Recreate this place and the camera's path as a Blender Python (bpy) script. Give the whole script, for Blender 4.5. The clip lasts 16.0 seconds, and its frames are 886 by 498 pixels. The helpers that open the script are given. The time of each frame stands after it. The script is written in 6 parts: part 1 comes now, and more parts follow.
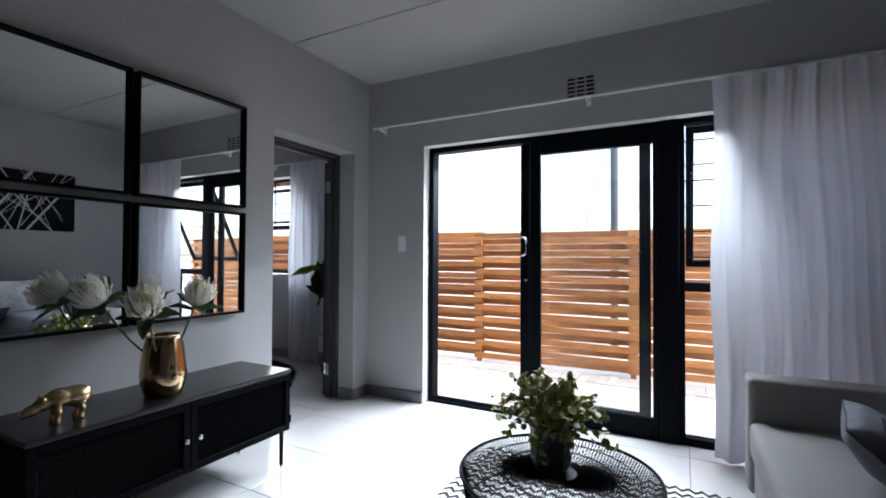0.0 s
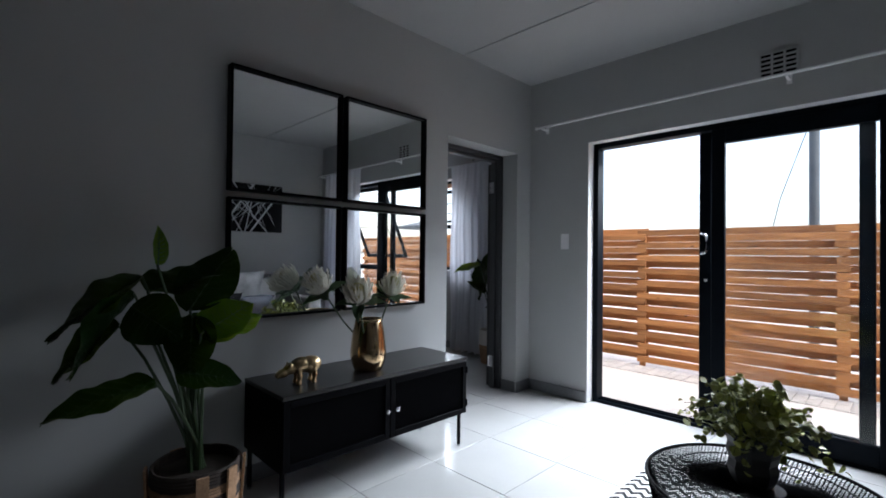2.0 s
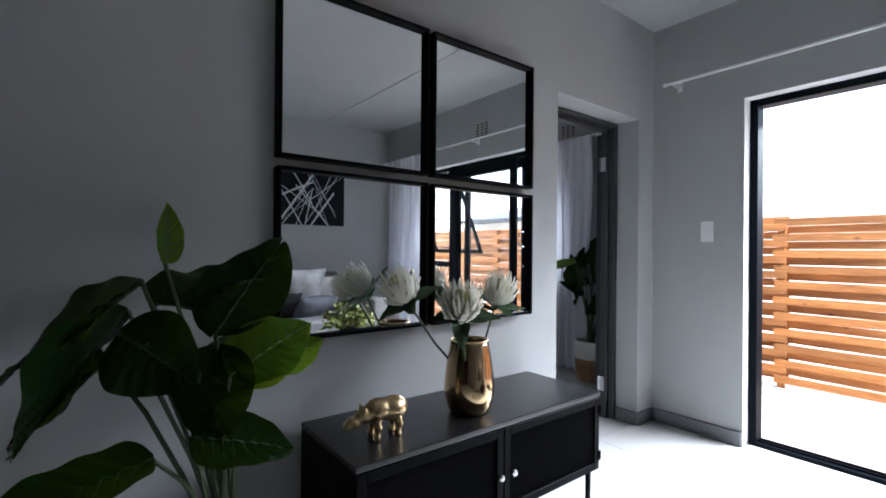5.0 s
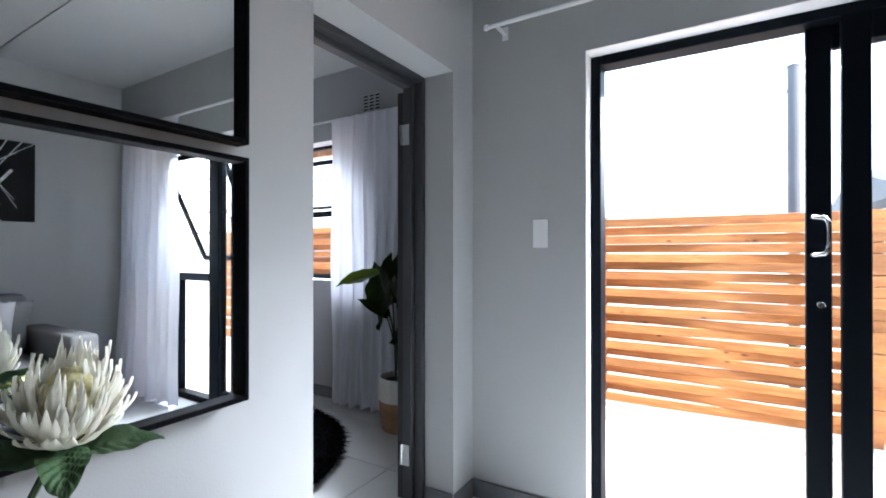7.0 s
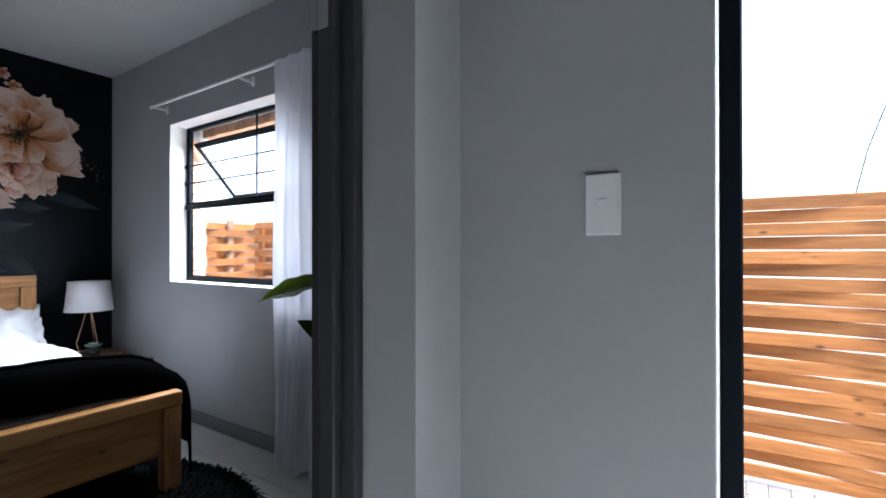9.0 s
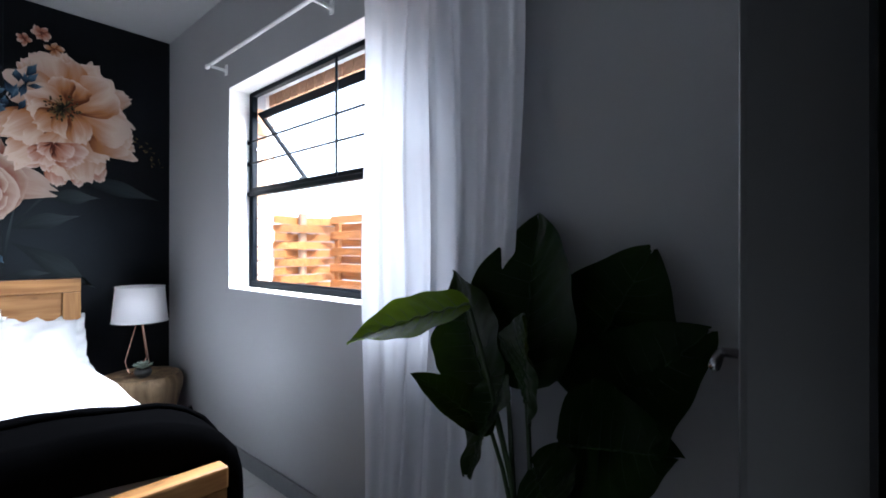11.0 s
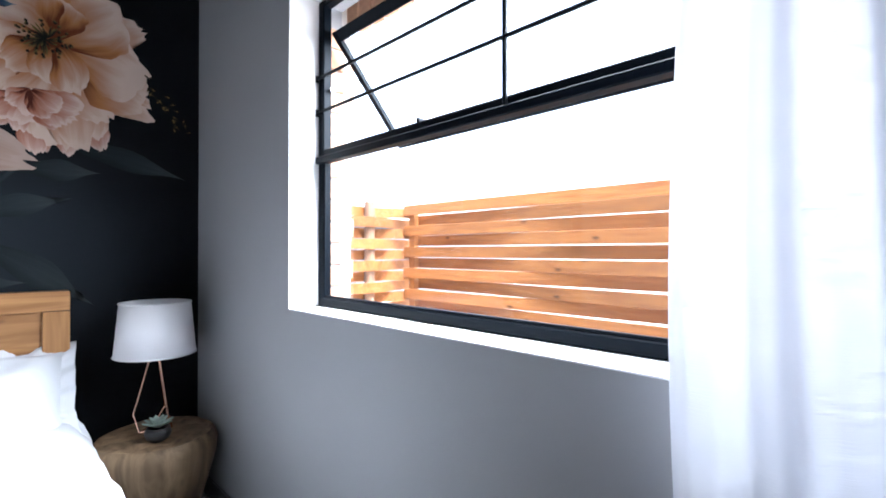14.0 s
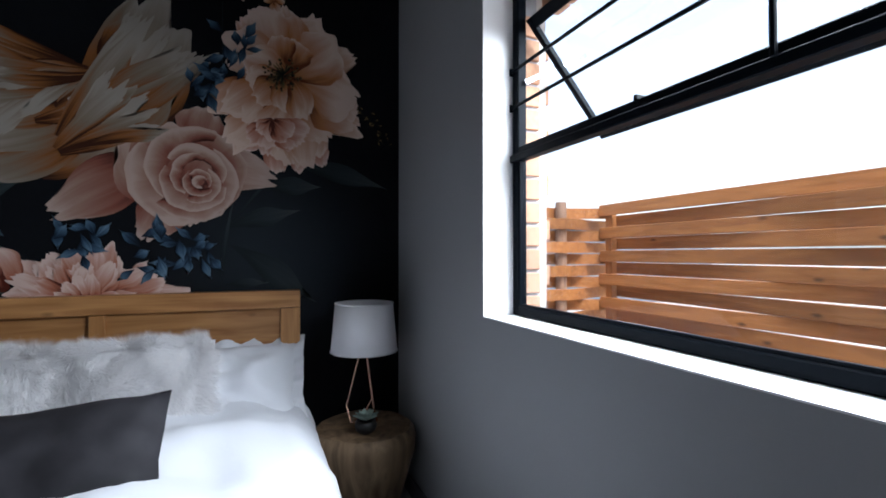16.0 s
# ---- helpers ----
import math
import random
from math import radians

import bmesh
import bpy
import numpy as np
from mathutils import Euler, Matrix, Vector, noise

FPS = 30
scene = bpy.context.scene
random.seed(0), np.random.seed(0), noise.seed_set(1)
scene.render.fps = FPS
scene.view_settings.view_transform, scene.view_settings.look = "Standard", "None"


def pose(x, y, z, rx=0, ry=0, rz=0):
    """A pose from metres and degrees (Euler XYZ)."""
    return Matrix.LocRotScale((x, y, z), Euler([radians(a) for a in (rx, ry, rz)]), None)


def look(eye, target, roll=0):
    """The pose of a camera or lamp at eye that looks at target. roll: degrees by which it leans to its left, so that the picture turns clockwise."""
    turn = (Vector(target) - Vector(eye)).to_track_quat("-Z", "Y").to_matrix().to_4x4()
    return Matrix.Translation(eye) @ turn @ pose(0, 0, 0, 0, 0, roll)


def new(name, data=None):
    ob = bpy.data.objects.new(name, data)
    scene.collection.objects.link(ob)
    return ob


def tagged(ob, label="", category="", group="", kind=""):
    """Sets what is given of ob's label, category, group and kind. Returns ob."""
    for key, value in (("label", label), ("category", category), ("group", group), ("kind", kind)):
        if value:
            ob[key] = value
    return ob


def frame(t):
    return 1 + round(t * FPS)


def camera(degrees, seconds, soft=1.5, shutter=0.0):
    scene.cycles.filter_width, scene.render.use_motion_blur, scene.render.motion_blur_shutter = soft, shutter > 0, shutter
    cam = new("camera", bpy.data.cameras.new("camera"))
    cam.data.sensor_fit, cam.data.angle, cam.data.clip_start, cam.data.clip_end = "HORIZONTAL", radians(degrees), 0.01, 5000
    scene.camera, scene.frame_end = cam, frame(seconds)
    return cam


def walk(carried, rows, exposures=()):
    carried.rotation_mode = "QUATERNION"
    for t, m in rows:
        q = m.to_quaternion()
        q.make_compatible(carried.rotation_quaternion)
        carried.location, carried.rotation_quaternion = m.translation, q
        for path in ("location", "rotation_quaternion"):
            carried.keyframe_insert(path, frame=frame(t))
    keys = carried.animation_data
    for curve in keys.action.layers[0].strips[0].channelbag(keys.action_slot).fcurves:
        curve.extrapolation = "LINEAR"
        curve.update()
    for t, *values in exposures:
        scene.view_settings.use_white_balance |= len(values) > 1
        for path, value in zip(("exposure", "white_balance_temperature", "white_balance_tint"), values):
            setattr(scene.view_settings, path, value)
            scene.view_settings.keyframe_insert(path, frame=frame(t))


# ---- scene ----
cam = camera(88.2, 16.0, soft=1.8)
# seconds, x, y, z of the eye, yaw to the left, pitch up, roll
PATH = [
    (0.0, 0.019, 0.043, 1.191, 27.71, 1.03, 0.33),
    (0.5, -0.004, -0.008, 1.194, 32.04, 0.94, 0.49),
    (1.0, -0.018, -0.06, 1.193, 36.84, 0.8, 0.5),
    (1.5, -0.033, -0.101, 1.192, 41.34, 0.67, 0.61),
    (2.0, -0.051, -0.142, 1.182, 45.45, 0.67, 0.63),
    (2.5, -0.064, -0.182, 1.176, 49.3, 0.7, 0.59),
    (3.0, -0.082, -0.2, 1.173, 53.19, 0.54, 0.57),
    (3.2, -0.107, -0.205, 1.168, 54.49, 0.56, 0.57),
    (5.3, -0.919, 0.307, 1.17, 51.08, -0.15, 0.47),
    (5.5, -0.998, 0.411, 1.179, 47.87, -0.16, 0.47),
    (6.0, -1.153, 0.69, 1.211, 39.39, -0.09, 0.32),
    (6.5, -1.27, 0.961, 1.206, 33.31, 0.19, 0.12),
    (7.0, -1.35, 1.242, 1.22, 31.44, 0.26, -0.01),
    (7.5, -1.444, 1.547, 1.226, 30.71, -0.21, -0.15),
    (8.0, -1.551, 1.848, 1.222, 30.89, -0.0, -0.19),
    (8.2, -1.579, 1.938, 1.217, 31.39, 0.1, -0.2),
    (10.3, -2.397, 2.706, 1.196, 37.61, 0.0, 0.0),
    (10.5, -2.476, 2.749, 1.207, 38.77, -0.02, -0.01),
    (11.0, -2.685, 2.832, 1.201, 41.44, 0.12, 0.04),
    (11.5, -2.9, 2.877, 1.197, 43.14, 0.19, 0.07),
    (12.0, -3.094, 2.926, 1.188, 43.53, 0.39, 0.09),
    (12.5, -3.291, 3.006, 1.182, 43.56, 0.26, 0.06),
    (13.0, -3.475, 3.088, 1.19, 43.47, 0.32, -0.02),
    (13.5, -3.653, 3.164, 1.19, 43.95, 0.34, -0.01),
    (14.0, -3.813, 3.215, 1.185, 44.68, 0.37, 0.02),
    (14.5, -3.926, 3.25, 1.174, 46.65, 0.41, -0.2),
    (15.0, -4.002, 3.284, 1.186, 53.08, 0.44, -0.17),
    (15.5, -4.011, 3.28, 1.19, 61.25, 0.54, 0.01),
    (16.0, -3.974, 3.26, 1.191, 67.19, 0.77, -0.01),
]


def heading(yaw, pitch):
    a, b = radians(yaw), radians(pitch)
    return Vector((-math.sin(a) * math.cos(b), math.cos(a) * math.cos(b), math.sin(b)))


walk(cam, [(t, look((x, y, z), Vector((x, y, z)) + heading(yaw, pitch), roll)) for t, x, y, z, yaw, pitch, roll in PATH],
     exposures=[(t, stops, 6000 if t < 9 else 5950, 10) for t, stops in ((0.0, 1.95), (1.5, 1.65), (3.2, 1.6), (5.3, 2.8), (7.0, 3.0), (8.2, 2.7), (10.3, 2.15), (10.6, 2.35), (11.0, 2.95), (12.5, 3.35), (14.5, 2.6), (16.0, 1.42))])

# ---- world and sun ----
world = bpy.data.worlds.new("sky")
scene.world = world
world.use_nodes = True
wn = world.node_tree
sky = wn.nodes.new("ShaderNodeTexSky")
sky.sky_type = 'NISHITA'
sky.sun_disc = False
sky.sun_elevation = radians(52.6)
sky.sun_rotation = radians(101)
sky.dust_density = 4.0
sky.air_density = 1.0
sky.ozone_density = 0.6
cloud = wn.nodes.new("ShaderNodeMix")   # bright thin cloud over the blue
cloud.data_type, cloud.blend_type = 'RGBA', 'ADD'
cloud.inputs[0].default_value = 1.0
cloud.inputs[7].default_value = (1.5, 1.5, 1.5, 1)
wn.links.new(sky.outputs[0], cloud.inputs[6])
wn.nodes["Background"].inputs["Strength"].default_value = 0.15
wn.links.new(cloud.outputs[2], wn.nodes["Background"].inputs["Color"])
sun_data = bpy.data.lights.new("sun", 'SUN')
sun_data.energy = 0.6
sun_data.angle = radians(4)
sun_data.color = (1.0, 0.95, 0.88)
sun = new("sun", sun_data)
sun.matrix_world = look((6, -1.2, 8), (0, 0, 0))


def sky_lamp(name, x0, x1, y, z0, z1, watts, aside, down, spread):
    """Daylight of the sky in the upper part of an opening, shining in."""
    d = bpy.data.lights.new(name, 'AREA')
    d.shape, d.size, d.size_y, d.energy = 'RECTANGLE', x1 - x0, z1 - z0, watts
    d.color = (0.93, 0.97, 1.0)
    d.spread = radians(spread)
    ob = new(name, d)
    ob.matrix_world = look(((x0 + x1) / 2, y, (z0 + z1) / 2), ((x0 + x1) / 2 + aside, y - 1, (z0 + z1) / 2 - down))


sky_lamp("door_daylight", -1.80, 0.30, 3.62, 1.50, 2.08, 20.5, -0.15, 1.3, 86)
sky_lamp("window_daylight", -5.30, -4.05, 4.42, 1.45, 2.12, 17, -0.12, 0.7, 128)


# ---- materials ----
def mat(name, colour, rough=0.5, metal=0.0, grain=0.0, grain_size=40.0, bump=0.0, bump_size=80.0, patch=0.0, patch_size=3.0,
        stretch=(1, 1, 1), island=0.0, coat=0.0, spec=0.5):
    """Principled surface with two scales of variation in object space."""
    m = bpy.data.materials.new(name)
    m.use_nodes = True
    nt = m.node_tree
    b = nt.nodes["Principled BSDF"]
    b.inputs["Roughness"].default_value = rough
    b.inputs["Metallic"].default_value = metal
    b.inputs["Coat Weight"].default_value = coat
    b.inputs["Specular IOR Level"].default_value = spec
    tc = nt.nodes.new("ShaderNodeTexCoord")
    mp = nt.nodes.new("ShaderNodeMapping")
    mp.inputs["Scale"].default_value = stretch
    nt.links.new(tc.outputs["Object"], mp.inputs["Vector"])
    last = None
    rgb = nt.nodes.new("ShaderNodeRGB")
    rgb.outputs[0].default_value = (*colour, 1)
    last = rgb.outputs[0]

    def vary(last, size, amount, detail):
        n = nt.nodes.new("ShaderNodeTexNoise")
        n.inputs["Scale"].default_value = size
        n.inputs["Detail"].default_value = detail
        nt.links.new(mp.outputs[0], n.inputs["Vector"])
        mr = nt.nodes.new("ShaderNodeMapRange")
        mr.inputs["From Min"].default_value, mr.inputs["From Max"].default_value = 0.3, 0.7
        mr.inputs["To Min"].default_value, mr.inputs["To Max"].default_value = 1 - amount, 1 + amount
        nt.links.new(n.outputs["Fac"], mr.inputs["Value"])
        hs = nt.nodes.new("ShaderNodeHueSaturation")
        nt.links.new(last, hs.inputs["Color"])
        nt.links.new(mr.outputs[0], hs.inputs["Value"])
        return hs.outputs[0], n
    if grain:
        last, _ = vary(last, grain_size, grain, 4)
    if patch:
        last, _ = vary(last, patch_size, patch, 3)
    if island:
        oi = nt.nodes.new("ShaderNodeObjectInfo")
        geo = nt.nodes.new("ShaderNodeNewGeometry")
        add = nt.nodes.new("ShaderNodeMath")
        add.operation = 'ADD'
        nt.links.new(oi.outputs["Random"], add.inputs[0])
        nt.links.new(geo.outputs["Random Per Island"], add.inputs[1])
        mr = nt.nodes.new("ShaderNodeMapRange")
        mr.inputs["From Max"].default_value = 2.0
        mr.inputs["To Min"].default_value, mr.inputs["To Max"].default_value = 1 - island, 1 + island
        nt.links.new(add.outputs[0], mr.inputs["Value"])
        hs = nt.nodes.new("ShaderNodeHueSaturation")
        nt.links.new(last, hs.inputs["Color"])
        nt.links.new(mr.outputs[0], hs.inputs["Value"])
        last = hs.outputs[0]
    nt.links.new(last, b.inputs["Base Color"])
    if bump:
        n = nt.nodes.new("ShaderNodeTexNoise")
        n.inputs["Scale"].default_value = bump_size
        n.inputs["Detail"].default_value = 5
        nt.links.new(mp.outputs[0], n.inputs["Vector"])
        bp = nt.nodes.new("ShaderNodeBump")
        bp.inputs["Strength"].default_value = bump
        bp.inputs["Distance"].default_value = 0.004
        nt.links.new(n.outputs["Fac"], bp.inputs["Height"])
        nt.links.new(bp.outputs[0], b.inputs["Normal"])
    return m


def glass_mat(name, tint=(1, 1, 1)):
    """Clear thin pane: mostly see-through, with a reflection."""
    m = bpy.data.materials.new(name)
    m.use_nodes = True
    nt = m.node_tree
    nt.nodes.remove(nt.nodes["Principled BSDF"])
    out = nt.nodes["Material Output"]
    tr = nt.nodes.new("ShaderNodeBsdfTransparent")
    tr.inputs[0].default_value = (*tint, 1)
    gl = nt.nodes.new("ShaderNodeBsdfGlossy")
    gl.inputs["Roughness"].default_value = 0.01
    lw = nt.nodes.new("ShaderNodeLayerWeight")
    lw.inputs["Blend"].default_value = 0.5
    pw = nt.nodes.new("ShaderNodeMath")
    pw.operation = 'POWER'
    pw.inputs[1].default_value = 4.0
    nt.links.new(lw.outputs["Facing"], pw.inputs[0])
    fr = nt.nodes.new("ShaderNodeMapRange")
    fr.inputs["To Min"].default_value, fr.inputs["To Max"].default_value = 0.03, 0.6
    nt.links.new(pw.outputs[0], fr.inputs["Value"])
    mix = nt.nodes.new("ShaderNodeMixShader")
    nt.links.new(fr.outputs[0], mix.inputs[0])
    nt.links.new(tr.outputs[0], mix.inputs[1])
    nt.links.new(gl.outputs[0], mix.inputs[2])
    # slight pale diffuse veil mixed over the whole pane
    df = nt.nodes.new("ShaderNodeBsdfDiffuse")
    df.inputs[0].default_value = (0.7, 0.72, 0.74, 1)
    veil = nt.nodes.new("ShaderNodeMixShader")
    veil.inputs[0].default_value = 0.008
    nt.links.new(mix.outputs[0], veil.inputs[1])
    nt.links.new(df.outputs[0], veil.inputs[2])
    nt.links.new(veil.outputs[0], out.inputs["Surface"])
    return m


def cloth_mat(name, colour, through_light, weave=900.0):
    """Thin woven curtain cloth that lets part of the light through."""
    m = bpy.data.materials.new(name)
    m.use_nodes = True
    nt = m.node_tree
    b = nt.nodes["Principled BSDF"]
    b.inputs["Base Color"].default_value = (*colour, 1)
    b.inputs["Roughness"].default_value = 0.9
    b.inputs["Specular IOR Level"].default_value = 0.1
    tl = nt.nodes.new("ShaderNodeBsdfTranslucent")
    tl.inputs[0].default_value = (*colour, 1)
    mix = nt.nodes.new("ShaderNodeMixShader")
    tc = nt.nodes.new("ShaderNodeTexCoord")
    mp = nt.nodes.new("ShaderNodeMapping")
    mp.inputs["Scale"].default_value = (22, 22, 620)
    n = nt.nodes.new("ShaderNodeTexNoise")
    n.inputs["Scale"].default_value = 1.0
    n.inputs["Detail"].default_value = 3
    nt.links.new(tc.outputs["Object"], mp.inputs[0])
    nt.links.new(mp.outputs[0], n.inputs["Vector"])
    mr = nt.nodes.new("ShaderNodeMapRange")
    mr.inputs["To Min"].default_value, mr.inputs["To Max"].default_value = through_light - 0.17, through_light + 0.17
    nt.links.new(n.outputs["Fac"], mr.inputs["Value"])
    nt.links.new(mr.outputs[0], mix.inputs[0])
    nt.links.new(b.outputs[0], mix.inputs[1])
    nt.links.new(tl.outputs[0], mix.inputs[2])
    bp = nt.nodes.new("ShaderNodeBump")
    bp.inputs["Strength"].default_value = 0.25
    bp.inputs["Distance"].default_value = 0.002
    nt.links.new(n.outputs["Fac"], bp.inputs["Height"])
    nt.links.new(bp.outputs[0], b.inputs["Normal"])
    nt.links.new(mix.outputs[0], nt.nodes["Material Output"].inputs["Surface"])
    return m


def wood_mat(name, dark, light, scale=1.0, rough=0.5, axis=0, knots=0.0, island=0.25):
    """Sawn wood with grain along one object axis, knots and a change of tone from board to board."""
    m = bpy.data.materials.new(name)
    m.use_nodes = True
    nt = m.node_tree
    b = nt.nodes["Principled BSDF"]
    b.inputs["Roughness"].default_value = rough
    tc = nt.nodes.new("ShaderNodeTexCoord")
    oi = nt.nodes.new("ShaderNodeObjectInfo")
    mp = nt.nodes.new("ShaderNodeMapping")
    st = [14.0 * scale] * 3
    st[axis] = 1.1 * scale
    mp.inputs["Scale"].default_value = st
    sh = nt.nodes.new("ShaderNodeVectorMath")
    sh.operation = 'MULTIPLY_ADD'
    sh.inputs[1].default_value = (7.3, 7.3, 7.3)
    nt.links.new(oi.outputs["Random"], sh.inputs[0])
    nt.links.new(tc.outputs["Object"], sh.inputs[2])
    nt.links.new(sh.outputs[0], mp.inputs[0])
    n = nt.nodes.new("ShaderNodeTexNoise")
    n.inputs["Scale"].default_value = 3.0
    n.inputs["Detail"].default_value = 6
    n.inputs["Distortion"].default_value = 0.6
    nt.links.new(mp.outputs[0], n.inputs["Vector"])
    cr = nt.nodes.new("ShaderNodeValToRGB")
    cr.color_ramp.elements[0].position, cr.color_ramp.elements[1].position = 0.3, 0.72
    cr.color_ramp.elements[0].color, cr.color_ramp.elements[1].color = (*dark, 1), (*light, 1)
    nt.links.new(n.outputs["Fac"], cr.inputs[0])
    last = cr.outputs[0]
    if knots:
        mk = nt.nodes.new("ShaderNodeMapping")
        sk = [9.0] * 3
        sk[axis] = 4.0
        mk.inputs["Scale"].default_value = sk
        nt.links.new(sh.outputs[0], mk.inputs[0])
        v = nt.nodes.new("ShaderNodeTexVoronoi")
        v.inputs["Scale"].default_value = 1.0
        nt.links.new(mk.outputs[0], v.inputs["Vector"])
        mr = nt.nodes.new("ShaderNodeMapRange")
        mr.inputs["From Min"].default_value, mr.inputs["From Max"].default_value = 0.03, 0.12
        mr.inputs["To Min"].default_value, mr.inputs["To Max"].default_value = 1 - knots, 1.0
        nt.links.new(v.outputs["Distance"], mr.inputs["Value"])
        hs = nt.nodes.new("ShaderNodeHueSaturation")
        nt.links.new(last, hs.inputs["Color"])
        nt.links.new(mr.outputs[0], hs.inputs["Value"])
        last = hs.outputs[0]
    mr = nt.nodes.new("ShaderNodeMapRange")
    mr.inputs["To Min"].default_value, mr.inputs["To Max"].default_value = 1 - island, 1 + island
    nt.links.new(oi.outputs["Random"], mr.inputs["Value"])
    hs = nt.nodes.new("ShaderNodeHueSaturation")
    nt.links.new(last, hs.inputs["Color"])
    nt.links.new(mr.outputs[0], hs.inputs["Value"])
    nt.links.new(hs.outputs[0], b.inputs["Base Color"])
    bp = nt.nodes.new("ShaderNodeBump")
    bp.inputs["Strength"].default_value = 0.3
    bp.inputs["Distance"].default_value = 0.002
    nt.links.new(n.outputs["Fac"], bp.inputs["Height"])
    nt.links.new(bp.outputs[0], b.inputs["Normal"])
    return m


M_WALL = mat("wall_paint", (0.40, 0.405, 0.403), 0.75, patch=0.03, patch_size=1.5, bump=0.12, bump_size=160)
M_WALL_GREY = mat("grey_wall_paint", (0.33, 0.333, 0.345), 0.7, patch=0.03, patch_size=1.5, bump=0.1, bump_size=160)
M_CEIL = mat("ceiling_paint", (0.38, 0.384, 0.386), 0.85, patch=0.04, patch_size=1.2, bump=0.1, bump_size=120)
M_REVEAL = mat("white_reveal_paint", (0.8, 0.8, 0.8), 0.6, patch=0.02, bump=0.1)
M_SKIRT = mat("grey_tile_skirting", (0.15, 0.155, 0.165), 0.4, grain=0.08, grain_size=60)
M_TILE = mat("pale_floor_tile", (0.57, 0.57, 0.56), 0.16, patch=0.04, patch_size=2.5, grain=0.02, grain_size=90, bump=0.02, bump_size=30, island=0.03)
M_GROUT = mat("grey_grout", (0.22, 0.22, 0.22), 0.9, grain=0.1)
M_ALU = mat("charcoal_aluminium", (0.0025, 0.0045, 0.0075), 0.5, grain=0.06, grain_size=200, spec=0.06)
M_STEEL_DOOR = mat("dark_grey_steel_frame", (0.032, 0.034, 0.037), 0.45, patch=0.05, bump=0.05)
M_DOOR = mat("dark_door_paint", (0.014, 0.0145, 0.016), 0.5, patch=0.05, bump=0.05)
M_CHROME = mat("brushed_steel", (0.5, 0.5, 0.51), 0.25, metal=1.0, grain=0.05, grain_size=150)
M_PLASTIC = mat("white_plastic", (0.78, 0.78, 0.78), 0.35)
M_BLACK = mat("black_powder_coat", (0.004, 0.004, 0.005), 0.4, spec=0.12, grain=0.1, grain_size=300, bump=0.05, bump_size=500)
M_BLACKTOP = mat("black_cabinet_top", (0.008, 0.008, 0.009), 0.28, spec=0.6, grain=0.1, grain_size=200, patch=0.08)
M_MIRROR = mat("mirror_silver", (0.86, 0.88, 0.88), 0.01, metal=1.0)
M_GLASS = glass_mat("clear_glass", (0.985, 0.99, 0.99))
M_CURTAIN = cloth_mat("white_curtain_cloth", (0.7, 0.71, 0.765), 0.2)
M_FENCE = wood_mat("orange_stained_timber", (0.25, 0.097, 0.027), (0.44, 0.19, 0.055), 1.0, 0.7, 0, 0.75, 0.22)
M_FENCE_END = wood_mat("timber_post", (0.2, 0.125, 0.085), (0.36, 0.25, 0.18), 1.0, 0.8, 2, 0.3)
M_FENCE_POST = wood_mat("orange_stained_post", (0.25, 0.097, 0.027), (0.44, 0.19, 0.055), 1.0, 0.7, 2, 0.5, 0.1)
M_GROUND = mat("pale_paving_sand", (0.5, 0.47, 0.43), 0.9, grain=0.12, grain_size=25, patch=0.1, patch_size=0.8, bump=0.3, bump_size=60)
M_BRICK = mat("orange_face_brick", (0.5, 0.27, 0.16), 0.85, grain=0.15, grain_size=50, island=0.2, bump=0.3)
M_PAVER = mat("grey_paver", (0.4, 0.37, 0.34), 0.9, grain=0.12, grain_size=50, island=0.2, bump=0.3)
M_ROOF = mat("grey_roof_sheet", (0.06, 0.07, 0.08), 0.6, grain=0.06)
M_GREYHOUSE = mat("blue_grey_plaster", (0.16, 0.18, 0.21), 0.9, patch=0.06)
M_OUTWALL = mat("neighbour_plaster", (0.55, 0.53, 0.5), 0.9, patch=0.06)
M_POLE = mat("dark_steel_pole", (0.06, 0.07, 0.08), 0.5, patch=0.1)
M_BEDWOOD = wood_mat("honey_pine", (0.27, 0.11, 0.032), (0.52, 0.265, 0.095), 0.7, 0.42, 1, 0.6, 0.1)
M_BEDWOOD_V = wood_mat("honey_pine_upright", (0.27, 0.11, 0.032), (0.5, 0.255, 0.09), 0.7, 0.42, 2, 0.4, 0.1)
M_STUMP = wood_mat("raw_stump_wood", (0.09, 0.05, 0.024), (0.36, 0.245, 0.14), 0.42, 0.6, 2, 0.4, 0.05)
M_LINEN = mat("white_bed_linen", (0.7, 0.71, 0.735), 0.9, patch=0.02, bump=0.12, bump_size=90, spec=0.2)
M_FUR = cloth_mat("white_fur", (0.92, 0.91, 0.91), 0.4)
M_VELVET = mat("dark_grey_velvet", (0.022, 0.021, 0.024), 0.7, patch=0.3, patch_size=9, bump=0.1, spec=0.2)
M_THROW = mat("black_knit_throw", (0.0014, 0.0014, 0.0016), 0.95, grain=0.3, grain_size=200, bump=0.3, bump_size=220, spec=0.0)
M_SHAG = mat("black_shag", (0.01, 0.0105, 0.012), 0.95, grain=0.4, grain_size=90, island=0.5, spec=0.1)


def matt(m):
    """Turns a surface into plain dull cloth without any gloss."""
    nt = m.node_tree
    d = nt.nodes.new("ShaderNodeBsdfDiffuse")
    nt.links.new(nt.nodes["Principled BSDF"].inputs["Base Color"].links[0].from_socket, d.inputs["Color"])
    nt.links.new(d.outputs[0], nt.nodes["Material Output"].inputs["Surface"])
    return m


